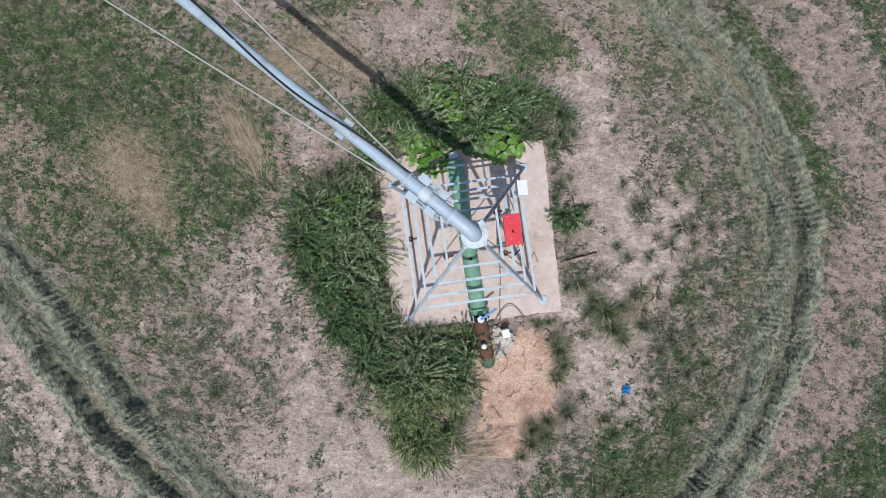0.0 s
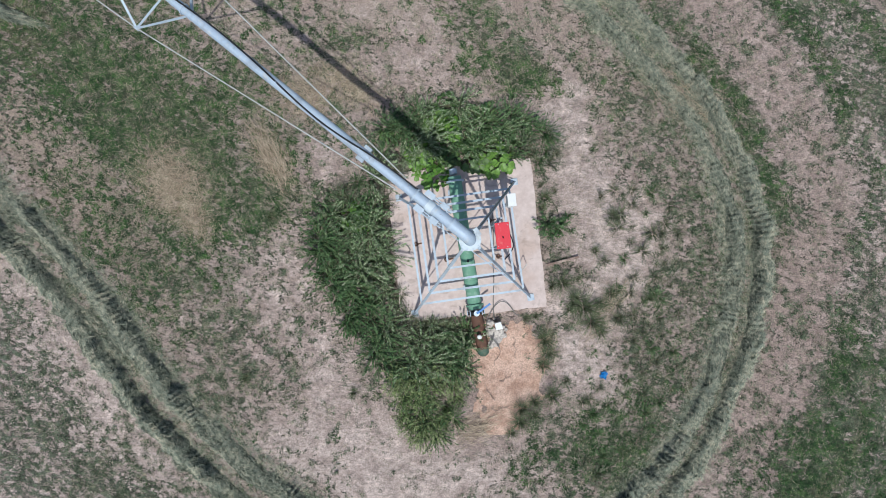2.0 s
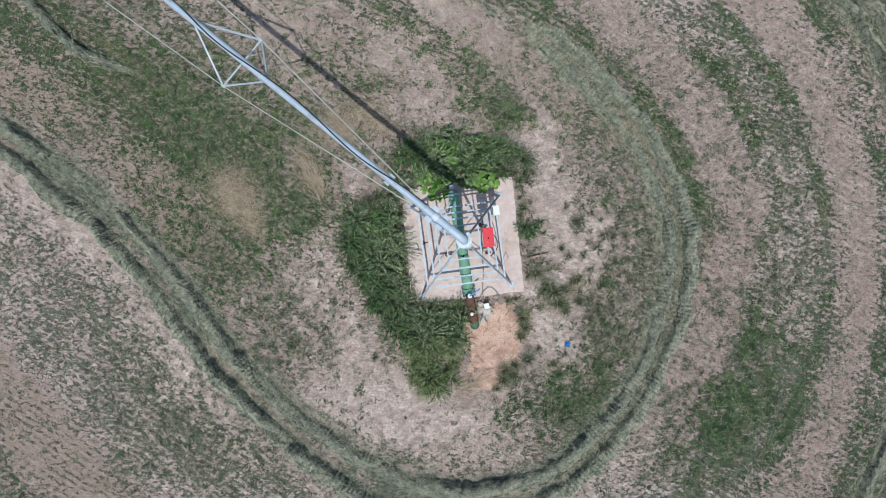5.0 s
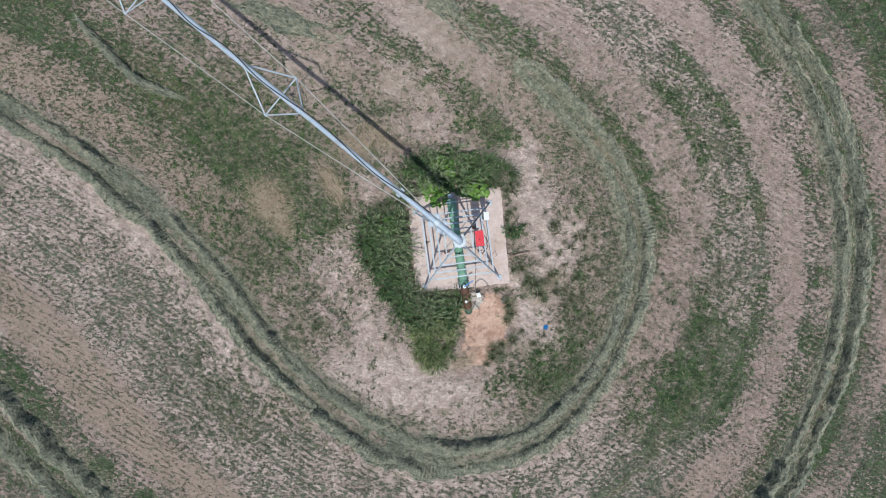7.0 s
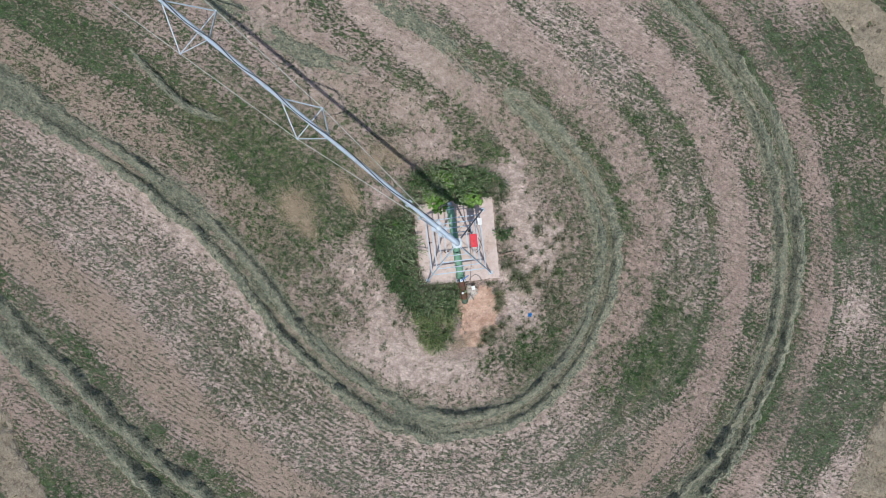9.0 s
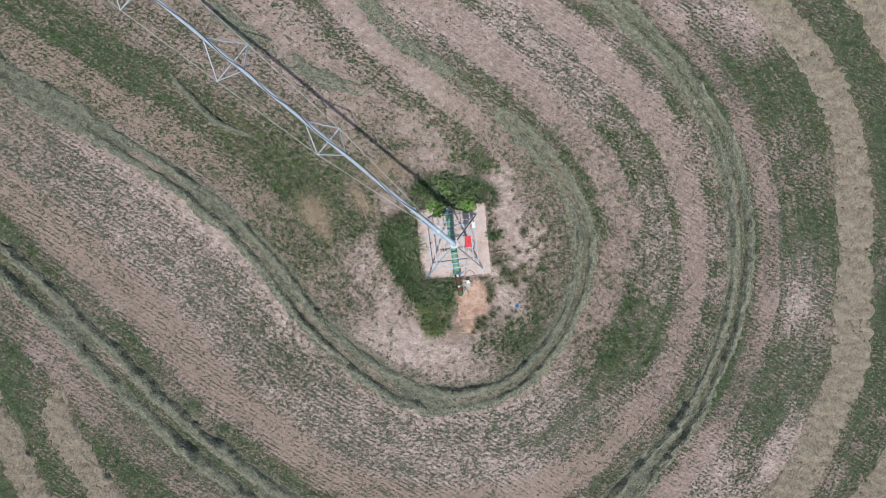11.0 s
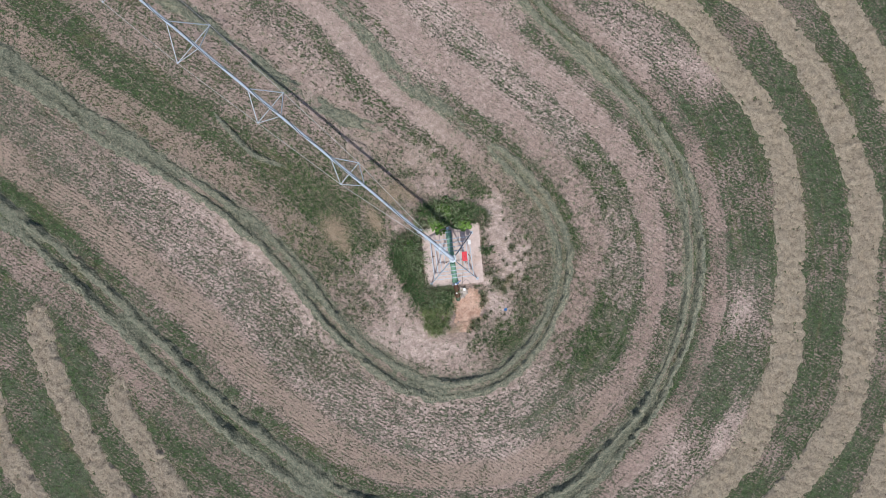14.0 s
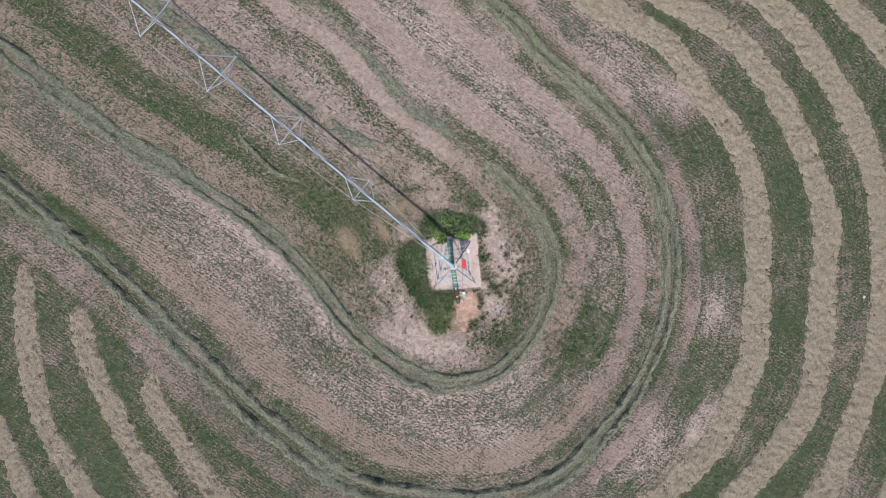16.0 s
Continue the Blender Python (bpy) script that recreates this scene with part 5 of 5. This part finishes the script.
def build_spoil():
    """Loose red earth thrown out beside the pad, in a low uneven sheet."""
    gx, gy = np.meshgrid(np.linspace(-0.15, 2.05, 74), np.linspace(-4.35, -1.72, 88))
    r = np.hypot((gx - 0.92) / 0.92, (gy + 2.85) / 1.12)
    r = np.minimum(r, np.hypot((gx - 0.75) / 0.42, (gy + 4.0) / 0.45))
    edge = 1.0 - r + 0.85 * (fbm(gx, gy, 2.0, 61, 5) - 0.5)
    z = ground_height(gx, gy) + np.clip(edge * 0.10, -0.05, 0.035) + 0.07 * (fbm(gx, gy, 4.5, 63, 5) - 0.5)
    i = np.arange(gx.size).reshape(gx.shape)
    quads = np.stack([i[:-1, :-1], i[:-1, 1:], i[1:, 1:], i[1:, :-1]], -1).reshape(-1, 4)
    me = mesh_arrays("loose_earth", np.stack([gx, gy, z], -1).reshape(-1, 3), quads, np.zeros((0, 3)), RED_EARTH)
    me.polygons.foreach_set("use_smooth", np.ones(len(me.polygons), bool))
    tagged(new("loose_earth", me), "loose orange-red earth dug out beside the pad", "soil", kind="stuff")


def build_twigs():
    """Dead twigs on the loose earth, and a scrap far out in the field."""
    rng = random.Random(44)
    for x, y, turn, size in ((0.75, -2.55, 70, 0.45), (1.15, -2.35, 95, 0.55), (0.95, -3.05, 30, 0.35), (0.55, -3.35, 120, 0.5), (1.35, -2.9, 60, 0.3), (0.8, -3.75, 10, 0.4)):
        bm = bmesh.new()
        pts = []
        for k in range(6):
            dx, dy = turned((k / 5 - 0.5) * size, rng.uniform(-0.05, 0.05), turn)
            pts.append((x + dx, y + dy, float(ground_height(x + dx, y + dy)) + 0.052 + rng.uniform(0, 0.012)))
        tube(bm, pts, 0.008, 6, True, [0.009 - 0.001 * k for k in range(6)])
        dx, dy = turned(size * 0.25, size * 0.16, turn)
        tube(bm, [pts[2], (pts[2][0] + dx, pts[2][1] + dy, pts[2][2] + 0.01)], 0.005, 5)
        solid("twig", bm, WOOD, "thin dead twig lying on loose red earth", "twig", "twigs on the loose earth", smooth=True)
    bm = bmesh.new()
    z = float(ground_height(27.1, -1.9))
    block(bm, (27.1, -1.9, z + 0.05), (0.17, 0.13, 0.10), 25, 0.03)
    solid("white_scrap", bm, WHITE, "white scrap lying between rows of tan hay", "litter")


build_pad()
build_spoil()
build_twigs()
build_tower()
build_span()
build_boxes()
build_supply()
build_pad_clutter()

# ---------------------------------------------------------------- plants
def herbs(name, half_x, half_y, outer, per_m2, leaves, size, fresh, seed, material, label):
    """Low clumps of leaves wherever the field has growth."""
    rng = np.random.RandomState(seed)
    n = int(4 * half_x * half_y * per_m2)
    x, y = rng.uniform(-half_x, half_x, n), rng.uniform(-half_y, half_y, n)
    veg, lush = field_zones(x, y)[:2]
    spot = 0.3 * fbm(x, y, 3.0, seed, 3) + 0.7 * fbm(x, y, 7.5, seed + 5, 2)
    keep = spot + 0.25 * (rng.rand(n) - 0.5) > 0.765 - 0.46 * veg
    keep &= (lush + 0.5 * (rng.rand(n) - 0.5) > 0.5) == fresh
    box = np.maximum(np.abs(x) / 13.0, np.abs(y) / 8.5)
    thin = smooth(box + 0.25 * (fbm(x, y, 0.4, seed + 3, 2) - 0.5), 0.55, 1.0)
    keep &= rng.rand(n) < (thin if outer else 1 - thin)
    ax, ay = turned(x - 0.05, y - 0.15, -6.0)
    keep &= ~((np.abs(ax) < 1.80) & (np.abs(ay) < 1.85))
    keep &= ~((np.abs(x - 0.35) < 0.3) & (np.abs(y + 2.1) < 0.6))
    x, y = x[keep], y[keep]
    m = len(x)
    r = size * rng.uniform(0.5, 1.3, m)
    i = np.repeat(np.arange(m), leaves)
    a, q = rng.uniform(0, 2 * np.pi, len(i)), np.sqrt(rng.rand(len(i))) * 0.75
    bx, by = x[i] + np.cos(a) * q * r[i], y[i] + np.sin(a) * q * r[i]
    bz = ground_height(bx, by) + rng.uniform(0.0, 0.75, len(i)) * r[i] * (1.1 - q)
    ln = r[i] * rng.uniform(0.5, 1.0, len(i))
    v, t = triangles(np.stack([bx, by, bz], 1), a + rng.normal(0, 0.8, len(i)), ln, ln * rng.uniform(0.16, 0.36, len(i)), ln * rng.uniform(-0.1, 0.6, len(i)), rng)
    tagged(new(name, mesh_arrays(name, v, np.zeros((0, 4)), t, material)), label, "plants", kind="stuff")


def blades(name, half_x, half_y, per_m2, seed, material, label):
    """Fine grass blades and dead stalks standing and lying on the soil."""
    rng = np.random.RandomState(seed)
    n = int(4 * half_x * half_y * per_m2)
    x, y = rng.uniform(-half_x, half_x, n), rng.uniform(-half_y, half_y, n)
    veg = field_zones(x, y)[0]
    spot = 0.3 * fbm(x, y, 2.8, seed, 3) + 0.7 * fbm(x, y, 7.5, seed + 5, 2)
    keep = spot + 0.25 * (rng.rand(n) - 0.5) > 0.74 - 0.44 * veg
    ax, ay = turned(x - 0.05, y - 0.15, -6.0)
    keep &= ~((np.abs(ax) < 1.78) & (np.abs(ay) < 1.82))
    keep &= np.hypot((x - 0.9) / 0.85, (y + 2.9) / 1.05) > 1.0
    keep &= rng.rand(n) < 1 - smooth(np.maximum(np.abs(x) / half_x, np.abs(y) / half_y) + 0.25 * (fbm(x, y, 0.4, seed + 3, 2) - 0.5), 0.55, 1.0)
    x, y = x[keep], y[keep]
    m = len(x)
    ln = rng.uniform(0.03, 0.10, m)
    p = np.stack([x, y, ground_height(x, y) + rng.uniform(0.0, 0.05, m)], 1)
    drift = 6.0 * fbm(x, y, 0.6, seed + 9, 2)
    v, t = triangles(p, drift + rng.normal(0, 1.0, m), ln, rng.uniform(0.005, 0.012, m), ln * rng.uniform(0.0, 0.6, m), rng)
    tagged(new(name, mesh_arrays(name, v, np.zeros((0, 4)), t, material)), label, "grass", kind="stuff")


def scattered(name, spots, material, label, length=(0.10, 0.36), width=(0.003, 0.0075), height=0.10, aim=None, spread=3.2):
    """Loose straw in heaps: centre, half sizes, turn and count for each."""
    rng = np.random.RandomState(len(name) * 7 + len(spots))
    allv, allq, allt, k = [], [], [], 0
    for cx, cy, rx, ry, turn, n in spots:
        u, w = rng.normal(0, 0.5, n), rng.normal(0, 0.5, n)
        dx, dy = turned(u * rx, w * ry, turn)
        x, y = cx + dx, cy + dy
        fade = np.exp(-(u ** 2 + w ** 2) * 1.3)
        h = rng.uniform(0, 2 * np.pi, n) if aim is None else rng.normal(radians(aim + turn), spread, n)
        ln = rng.uniform(*length, n)
        p = np.stack([x, y, ground_height(x, y) + 0.008 + rng.rand(n) * height * fade], 1)
        v, q, t = strands(p, h, ln, rng.uniform(*width, n), rng.uniform(0.0, 0.05, n), rng, 0.3)
        allv.append(v), allq.append(q + k), allt.append(t + k)
        k += len(v)
    tagged(new(name, mesh_arrays(name, np.vstack(allv), np.vstack(allq), np.vstack(allt), material)), label, "straw", kind="stuff")


def weed(seed, height, radius, stems, per_stem, leaf, leaf_mat, lean=(0.0, 0.0), droop=0.4):
    """A feathery weed: arching stems with narrow leaves all along them. Returns the meshes of stems and leaves."""
    rng = np.random.RandomState(seed)
    sv, sq, lv, lq = [], [], [], []
    for k in range(stems):
        a, out, h = rng.uniform(0, 2 * np.pi), radius * math.sqrt(rng.rand()), height * rng.uniform(0.6, 1.1)
        b0 = np.array([math.cos(a), math.sin(a), 0]) * out * 0.22
        t = np.linspace(0, 1, 7)
        path = b0 + np.outer(t ** (1 + droop), [math.cos(a) * out + lean[0] * h, math.sin(a) * out + lean[1] * h, 0]) + np.outer(np.sin(t * 1.35) / math.sin(1.35), [0, 0, h * (1 - 0.45 * out / radius * droop)])
        side = np.array([-math.sin(a), math.cos(a), 0])
        for p0, p1, w0, w1 in zip(path, path[1:], 0.007 * (1.1 - t), 0.007 * (1.1 - t[1:])):
            o = len(sv) * 4
            sv.append(np.stack([p0 - side * w0, p0 + side * w0, p1 + side * w1, p1 - side * w1]))
            sq.append([o, o + 1, o + 2, o + 3])
        s = 1.0 - 0.85 * rng.rand(per_stem) ** 1.5
        for u in s:
            f = u * 6
            i = min(int(f), 5)
            p = path[i] + (path[i + 1] - path[i]) * (f - i)
            d = path[i + 1] - path[i]
            d /= np.linalg.norm(d) + 1e-9
            q = rng.normal(0, 1, 3)
            q -= d * (q @ d)
            q /= np.linalg.norm(q) + 1e-9
            g = d * rng.uniform(0.7, 1.3) + q * rng.uniform(0.35, 0.8) + np.array([0, 0, 0.08])
            g /= np.linalg.norm(g)
            L = leaf * rng.uniform(0.6, 1.3) * (1.15 - 0.5 * u)
            c = np.cross(g, rng.normal(0, 1, 3) * 0.5 + np.array([0, 0, 1.0]))
            c *= L * 0.10 / (np.linalg.norm(c) + 1e-9)
            o = len(lv) * 4
            e = p + g * L
            e[2] -= L * 0.2
            lv.append(np.stack([p, p + g * L * 0.45 + c, e, p + g * L * 0.45 - c]))
            lq.append([o, o + 1, o + 2, o + 3])
    none = np.zeros((0, 3))
    return (mesh_arrays("stem", np.vstack(sv), np.array(sq), none, STEM), mesh_arrays("foliage", np.vstack(lv), np.array(lq), none, leaf_mat))


def broadleaf(seed, height, radius, count, leaf, leaf_mat):
    """A plant with large drooping lobed leaves on stalks."""
    rng = np.random.RandomState(seed)
    sv, sq, lv, lt = [], [], [], []
    outline = np.array([(0.0, 0.0), (0.10, 0.30), (0.34, 0.46), (0.50, 0.33), (0.68, 0.40), (0.80, 0.22), (1.0, 0.0), (0.80, -0.22), (0.68, -0.40), (0.50, -0.33), (0.34, -0.46), (0.10, -0.30)])
    for k in range(count):
        a, out, h = rng.uniform(0, 2 * np.pi), radius * math.sqrt(rng.rand()), height * rng.uniform(0.45, 1.05)
        p = np.array([math.cos(a) * out, math.sin(a) * out, h * (1 - 0.4 * out / radius)])
        side = np.array([-math.sin(a), math.cos(a), 0]) * 0.006
        o = len(sv) * 4
        sv.append(np.stack([-side, side, p + side, p - side]))
        sq.append([o, o + 1, o + 2, o + 3])
        b = a + rng.normal(0, 0.6)
        L, tilt, roll = leaf * rng.uniform(0.6, 1.25), rng.uniform(-0.55, 0.25), rng.normal(0, 0.3)
        f, s = np.array([math.cos(b), math.sin(b), tilt]), np.array([-math.sin(b), math.cos(b), roll])
        up = np.array([0, 0, 1.0])
        pts = [p + f * L * u + s * L * w + up * (0.22 * L * abs(w) - 0.30 * L * u * u) for u, w in outline]
        mid = [p + f * L * u - up * 0.30 * L * u * u for u in (0.25, 0.6)]
        o = sum(len(q) for q in lv)
        lv.append(np.array(pts + mid))
        near, far = o + 12, o + 13
        for i, j, c in ((0, 1, near), (1, 2, near), (2, 3, near), (3, 4, far), (4, 5, far), (5, 6, far), (6, 7, far), (7, 8, far), (8, 9, far), (9, 10, near), (10, 11, near), (11, 0, near)):
            lt.append([o + i, o + j, c])
        lt += [[o + 3, far, near], [near, far, o + 9]]
    none = np.zeros((0, 3))
    return (mesh_arrays("stem", np.vstack(sv), np.array(sq), none, STEM), mesh_arrays("foliage", np.vstack(lv), np.zeros((0, 4)), np.array(lt), leaf_mat))


def plant(name, meshes, at, turn, size, label, group):
    x, y = at
    ob = thing(name, (x, y, float(ground_height(x, y)) - 0.01), label, "plant", group)
    ob.rotation_euler = (0, 0, turn)
    ob.scale = (size, size, size)
    for me in meshes:
        c = new(me.name.split(".")[0], me)
        c.parent = ob
    return ob


def in_outline(poly, x, y):
    r = False
    for (x0, y0), (x1, y1) in zip(poly, poly[1:] + poly[:1]):
        if (y0 > y) != (y1 > y) and x < (x1 - x0) * (y - y0) / (y1 - y0) + x0:
            r = not r
    return r


def fill(poly, gap, seed):
    """Places spread evenly inside an outline."""
    rng = random.Random(seed)
    xs, ys = [p[0] for p in poly], [p[1] for p in poly]
    got = []
    for k in range(6000):
        x, y = rng.uniform(min(xs), max(xs)), rng.uniform(min(ys), max(ys))
        if in_outline(poly, x, y) and all((x - a) ** 2 + (y - b) ** 2 > gap ** 2 for a, b in got):
            got.append((x, y))
    return got


WEST = [(-1.9, 1.95), (-2.7, 1.55), (-3.3, 1.0), (-3.5, 0.1), (-3.2, -0.9), (-2.75, -1.75), (-2.15, -2.35), (-1.75, -2.9), (-1.1, -2.9), (-0.2, -2.55), (0.12, -2.3), (0.08, -1.8), (-1.15, -1.75), (-1.62, -0.9), (-1.85, 0.1), (-1.95, 0.9), (-1.5, 1.75)]
SOUTH = [(-1.75, -2.9), (-1.55, -3.6), (-1.25, -4.2), (-0.7, -4.45), (-0.2, -4.1), (-0.1, -3.4), (0.05, -2.75), (-0.4, -2.6), (-1.1, -2.8)]
NORTH = [(-2.0, 2.9), (-1.3, 3.25), (-0.1, 3.35), (0.9, 3.15), (1.7, 2.9), (2.2, 2.35), (2.05, 1.75), (1.5, 2.15), (0.8, 2.1), (-0.1, 2.05), (-0.8, 1.95), (-1.3, 2.05), (-1.95, 2.2)]


def build_plants():
    rng = random.Random(77)
    leafy = [weed(200 + k, 0.62, 0.42, 28, 72, 0.066, WEED, (0.26, -0.14), 0.7) for k in range(5)]
    dark = [weed(210 + k, 0.50, 0.38, 30, 62, 0.064, WEED_DARK, (0.12, -0.07), 0.65) for k in range(4)]
    olive = [weed(220 + k, 0.55, 0.38, 44, 44, 0.068, WEED_OLIVE, (0.05, -0.20), 0.6) for k in range(3)]
    grey = [weed(230 + k, 0.36, 0.30, 44, 22, 0.050, WEED_GREY, (0.0, 0.0), 0.6) for k in range(3)]
    leafy_big = [weed(290 + k, 0.42, 0.32, 18, 30, 0.12, WEED_DARK, (0.05, -0.05), 0.6) for k in range(2)]
    bush = [weed(300 + k, 0.36, 0.34, 75, 30, 0.042, WEED_BUSH, (0.0, -0.04), 0.45) for k in range(3)]
    silver = [weed(240 + k, 0.50, 0.32, 26, 30, 0.075, WEED_GREY, (0.22, 0.10)) for k in range(2)]
    broad = [broadleaf(250 + k, 0.46, 0.32, 36, 0.185, BROAD) for k in range(3)]
    broad_dark = [broadleaf(260 + k, 0.40, 0.28, 30, 0.14, BROAD_DARK) for k in range(3)]

    def put(kinds, x, y, size, name, label, group):
        plant(name, rng.choice(kinds), (x, y), rng.uniform(-0.5, 0.5), size * rng.uniform(0.6, 1.4), label, group)

    for x, y in fill(WEST, 0.27, 5):
        ax, ay = turned(x - 0.05, y - 0.15, -6.0)
        if (-2.0 < ax and -2.05 < ay and x < -0.9) or (y > 0.9 and rng.random() < 0.5):
            put(grey, x, y, 0.95, "tall_weed", "grey half-dry weed crowding the pad edge", "weeds round the pad")
            continue
        k = dark if (x + 0.55 * y < -2.9 or rng.random() < 0.25) else leafy
        put(k, x, y, 0.95, "tall_weed", "tall feathery green weed growing densely beside the pad", "weeds round the pad")
    for x, y in fill(SOUTH, 0.28, 6):
        put(olive if rng.random() < 0.75 else dark, x, y, 0.85, "olive_weed", "bushy olive-green weed leaning over dry soil", "weeds round the pad")
    for x, y in fill(NORTH, 0.26, 7):
        k = rng.random()
        if x > 1.2:
            put(silver if k < 0.35 else grey if k < 0.6 else dark, x, y, 0.8, "tall_weed", "grey-green feathery weed behind the pad", "weeds round the pad")
        else:
            put(dark if k < 0.55 else broad_dark if k < 0.75 else leafy, x, y, 0.85, "tall_weed", "dense dark green weed behind the pad", "weeds round the pad")
    for x, y in ((-0.95, 1.80), (-0.66, 1.62), (-0.55, 1.95), (-1.02, 2.15), (0.33, 1.93), (0.62, 1.84), (0.78, 2.0), (-0.62, 2.9), (-0.35, 2.72), (-2.55, 0.72), (-2.42, 0.55)):
        put(broad, x, y, 0.82 if x > -2 else 0.6, "broadleaf_plant", "bright green broad-leaved plant at the pad edge", "broad-leaved plants")
    for x, y, s in ((1.95, 0.55, 0.8), (2.05, 0.30, 0.85), (2.22, 0.48, 0.7), (2.50, 0.38, 0.45), (2.42, 0.72, 0.5)):
        put(leafy_big, x, y, s, "leafy_weed", "dark green leafy weed on bare soil", "green weeds")
    for x, y, s in ((1.80, 1.45, 0.55), (1.88, 1.15, 0.5), (1.82, 0.92, 0.5), (2.12, 1.32, 0.55), (2.02, -0.88, 0.65), (2.28, -0.84, 0.65), (2.66, -0.74, 0.5), (3.3, -0.35, 0.7), (3.05, -0.1, 0.6),
                    (3.15, -1.35, 0.9), (3.4, -1.1, 0.9), (2.95, -1.75, 0.9), (3.15, -2.0, 0.9), (3.6, -1.7, 0.8), (3.9, -2.2, 0.9), (4.3, -1.2, 0.8), (-1.35, -1.75, 0.6), (-1.15, -1.85, 0.7), (-0.85, -1.80, 0.6),
                    (2.35, -3.1, 0.8), (2.0, -3.45, 0.8), (2.7, -3.6, 0.8), (1.65, -1.62, 0.35), (1.42, -1.66, 0.3), (3.5, 0.7, 0.7), (3.2, 1.2, 0.6), (4.6, 0.3, 0.7)):
        put(grey if rng.random() < 0.5 else bush, x, y, s, "dry_weed", "grey-green half-dry weed on pale soil", "dry weeds")
    for x, y, s in ((2.55, -1.25, 0.75), (2.78, -1.40, 0.8), (2.45, -1.45, 0.6), (1.85, -2.15, 0.6), (1.92, -2.45, 0.7), (1.80, -2.75, 0.65), (1.30, -3.75, 0.8), (1.55, -3.9, 0.85), (1.25, -4.05, 0.8), (1.6, -3.6, 0.6),
                    (1.05, -4.3, 0.7), (-5.1, -3.0, 0.4), (-4.5, 0.75, 0.45), (-2.6, -3.35, 0.35), (-0.05, -1.85, 0.6), (-0.35, -1.9, 0.65), (-0.6, -1.95, 0.7)):
        put(bush, x, y, 1.15 * s, "green_weed", "bushy grey-green leafy weed on dry soil", "green weeds")


def build_tufts():
    """Loose tufts of weeds on the thin ground south-east of the pad."""
    rng = random.Random(91)
    thin = [weed(270 + k, 0.15, 0.24, 30, 26, 0.046, WEED_GREY, (0.06, -0.04), 0.5) for k in range(3)]
    full = [weed(280 + k, 0.15, 0.22, 30, 26, 0.048, WEED_DARK, (0.06, -0.04), 0.5) for k in range(3)]
    area = [(2.2, -0.8), (3.4, 1.4), (4.9, 1.2), (5.2, -1.2), (5.0, -3.0), (3.9, -4.9), (1.8, -5.8), (0.4, -5.2), (1.9, -3.3)]
    for x, y in fill(area, 0.33, 11):
        if x < 3.5 - 0.9 * (y < -3.2):
            continue
        lush = rng.random() < 0.25 + 0.5 * (y < -3.0)
        plant("weed_tuft", rng.choice(full if lush else thin), (x, y), rng.uniform(0, 6.2), rng.uniform(0.45, 1.15),
              "low dark green weed tuft on thin soil" if lush else "low grey-green weed tuft on thin soil", "weed tufts")


build_plants()
build_tufts()
herbs("low_dull_herbs", 13.0, 8.5, False, 170, 16, 0.070, False, 301, HERB_DULL, "grey-green low weeds and stubble covering the soil")
herbs("low_fresh_herbs", 13.0, 8.5, False, 170, 16, 0.070, True, 302, HERB_LUSH, "fresh green regrowth in small clumps on the soil")
herbs("outer_dull_herbs", 33.0, 20.0, True, 60, 8, 0.085, False, 303, HERB_DULL, "grey-green stubble clumps over the mown field")
herbs("outer_fresh_herbs", 33.0, 20.0, True, 60, 8, 0.085, True, 304, HERB_LUSH, "fresh green regrowth over the mown field")
blades("grass_blades", 13.0, 8.5, 1300, 311, BLADE, "fine dry and green grass blades over the soil")
scattered("straw_heap", [(-6.85, 1.55, 1.0, 0.75, -45, 2600), (-6.3, 0.7, 0.6, 0.35, -60, 500), (-2.7, 3.9, 0.9, 0.35, -40, 900), (-3.7, 3.65, 0.8, 0.7, 20, 1000)], STRAND_STRAW, "loose yellow straw heaped on the stubble")
scattered("straw_swath", [(-4.5, 2.1, 0.9, 0.34, 118, 1300), (0.2, -4.2, 0.6, 0.35, 20, 450), (2.0, -2.3, 0.5, 0.16, 100, 150), (5.2, 3.6, 1.4, 0.7, -50, 700), (3.3, -1.5, 0.9, 0.25, 55, 300)], STRAND_STRAW, "combed dry straw lying in one direction", aim=0, spread=0.35)
scattered("loose_litter", [(-1, 2, 13, 8, 0, 30000), (-12, 6, 12, 5, -38, 12000), (13, 0, 9, 14, 0, 10000)], STRAND_STRAW, "thin dry stalks strewn over the field", (0.04, 0.15), (0.002, 0.005), 0.03)
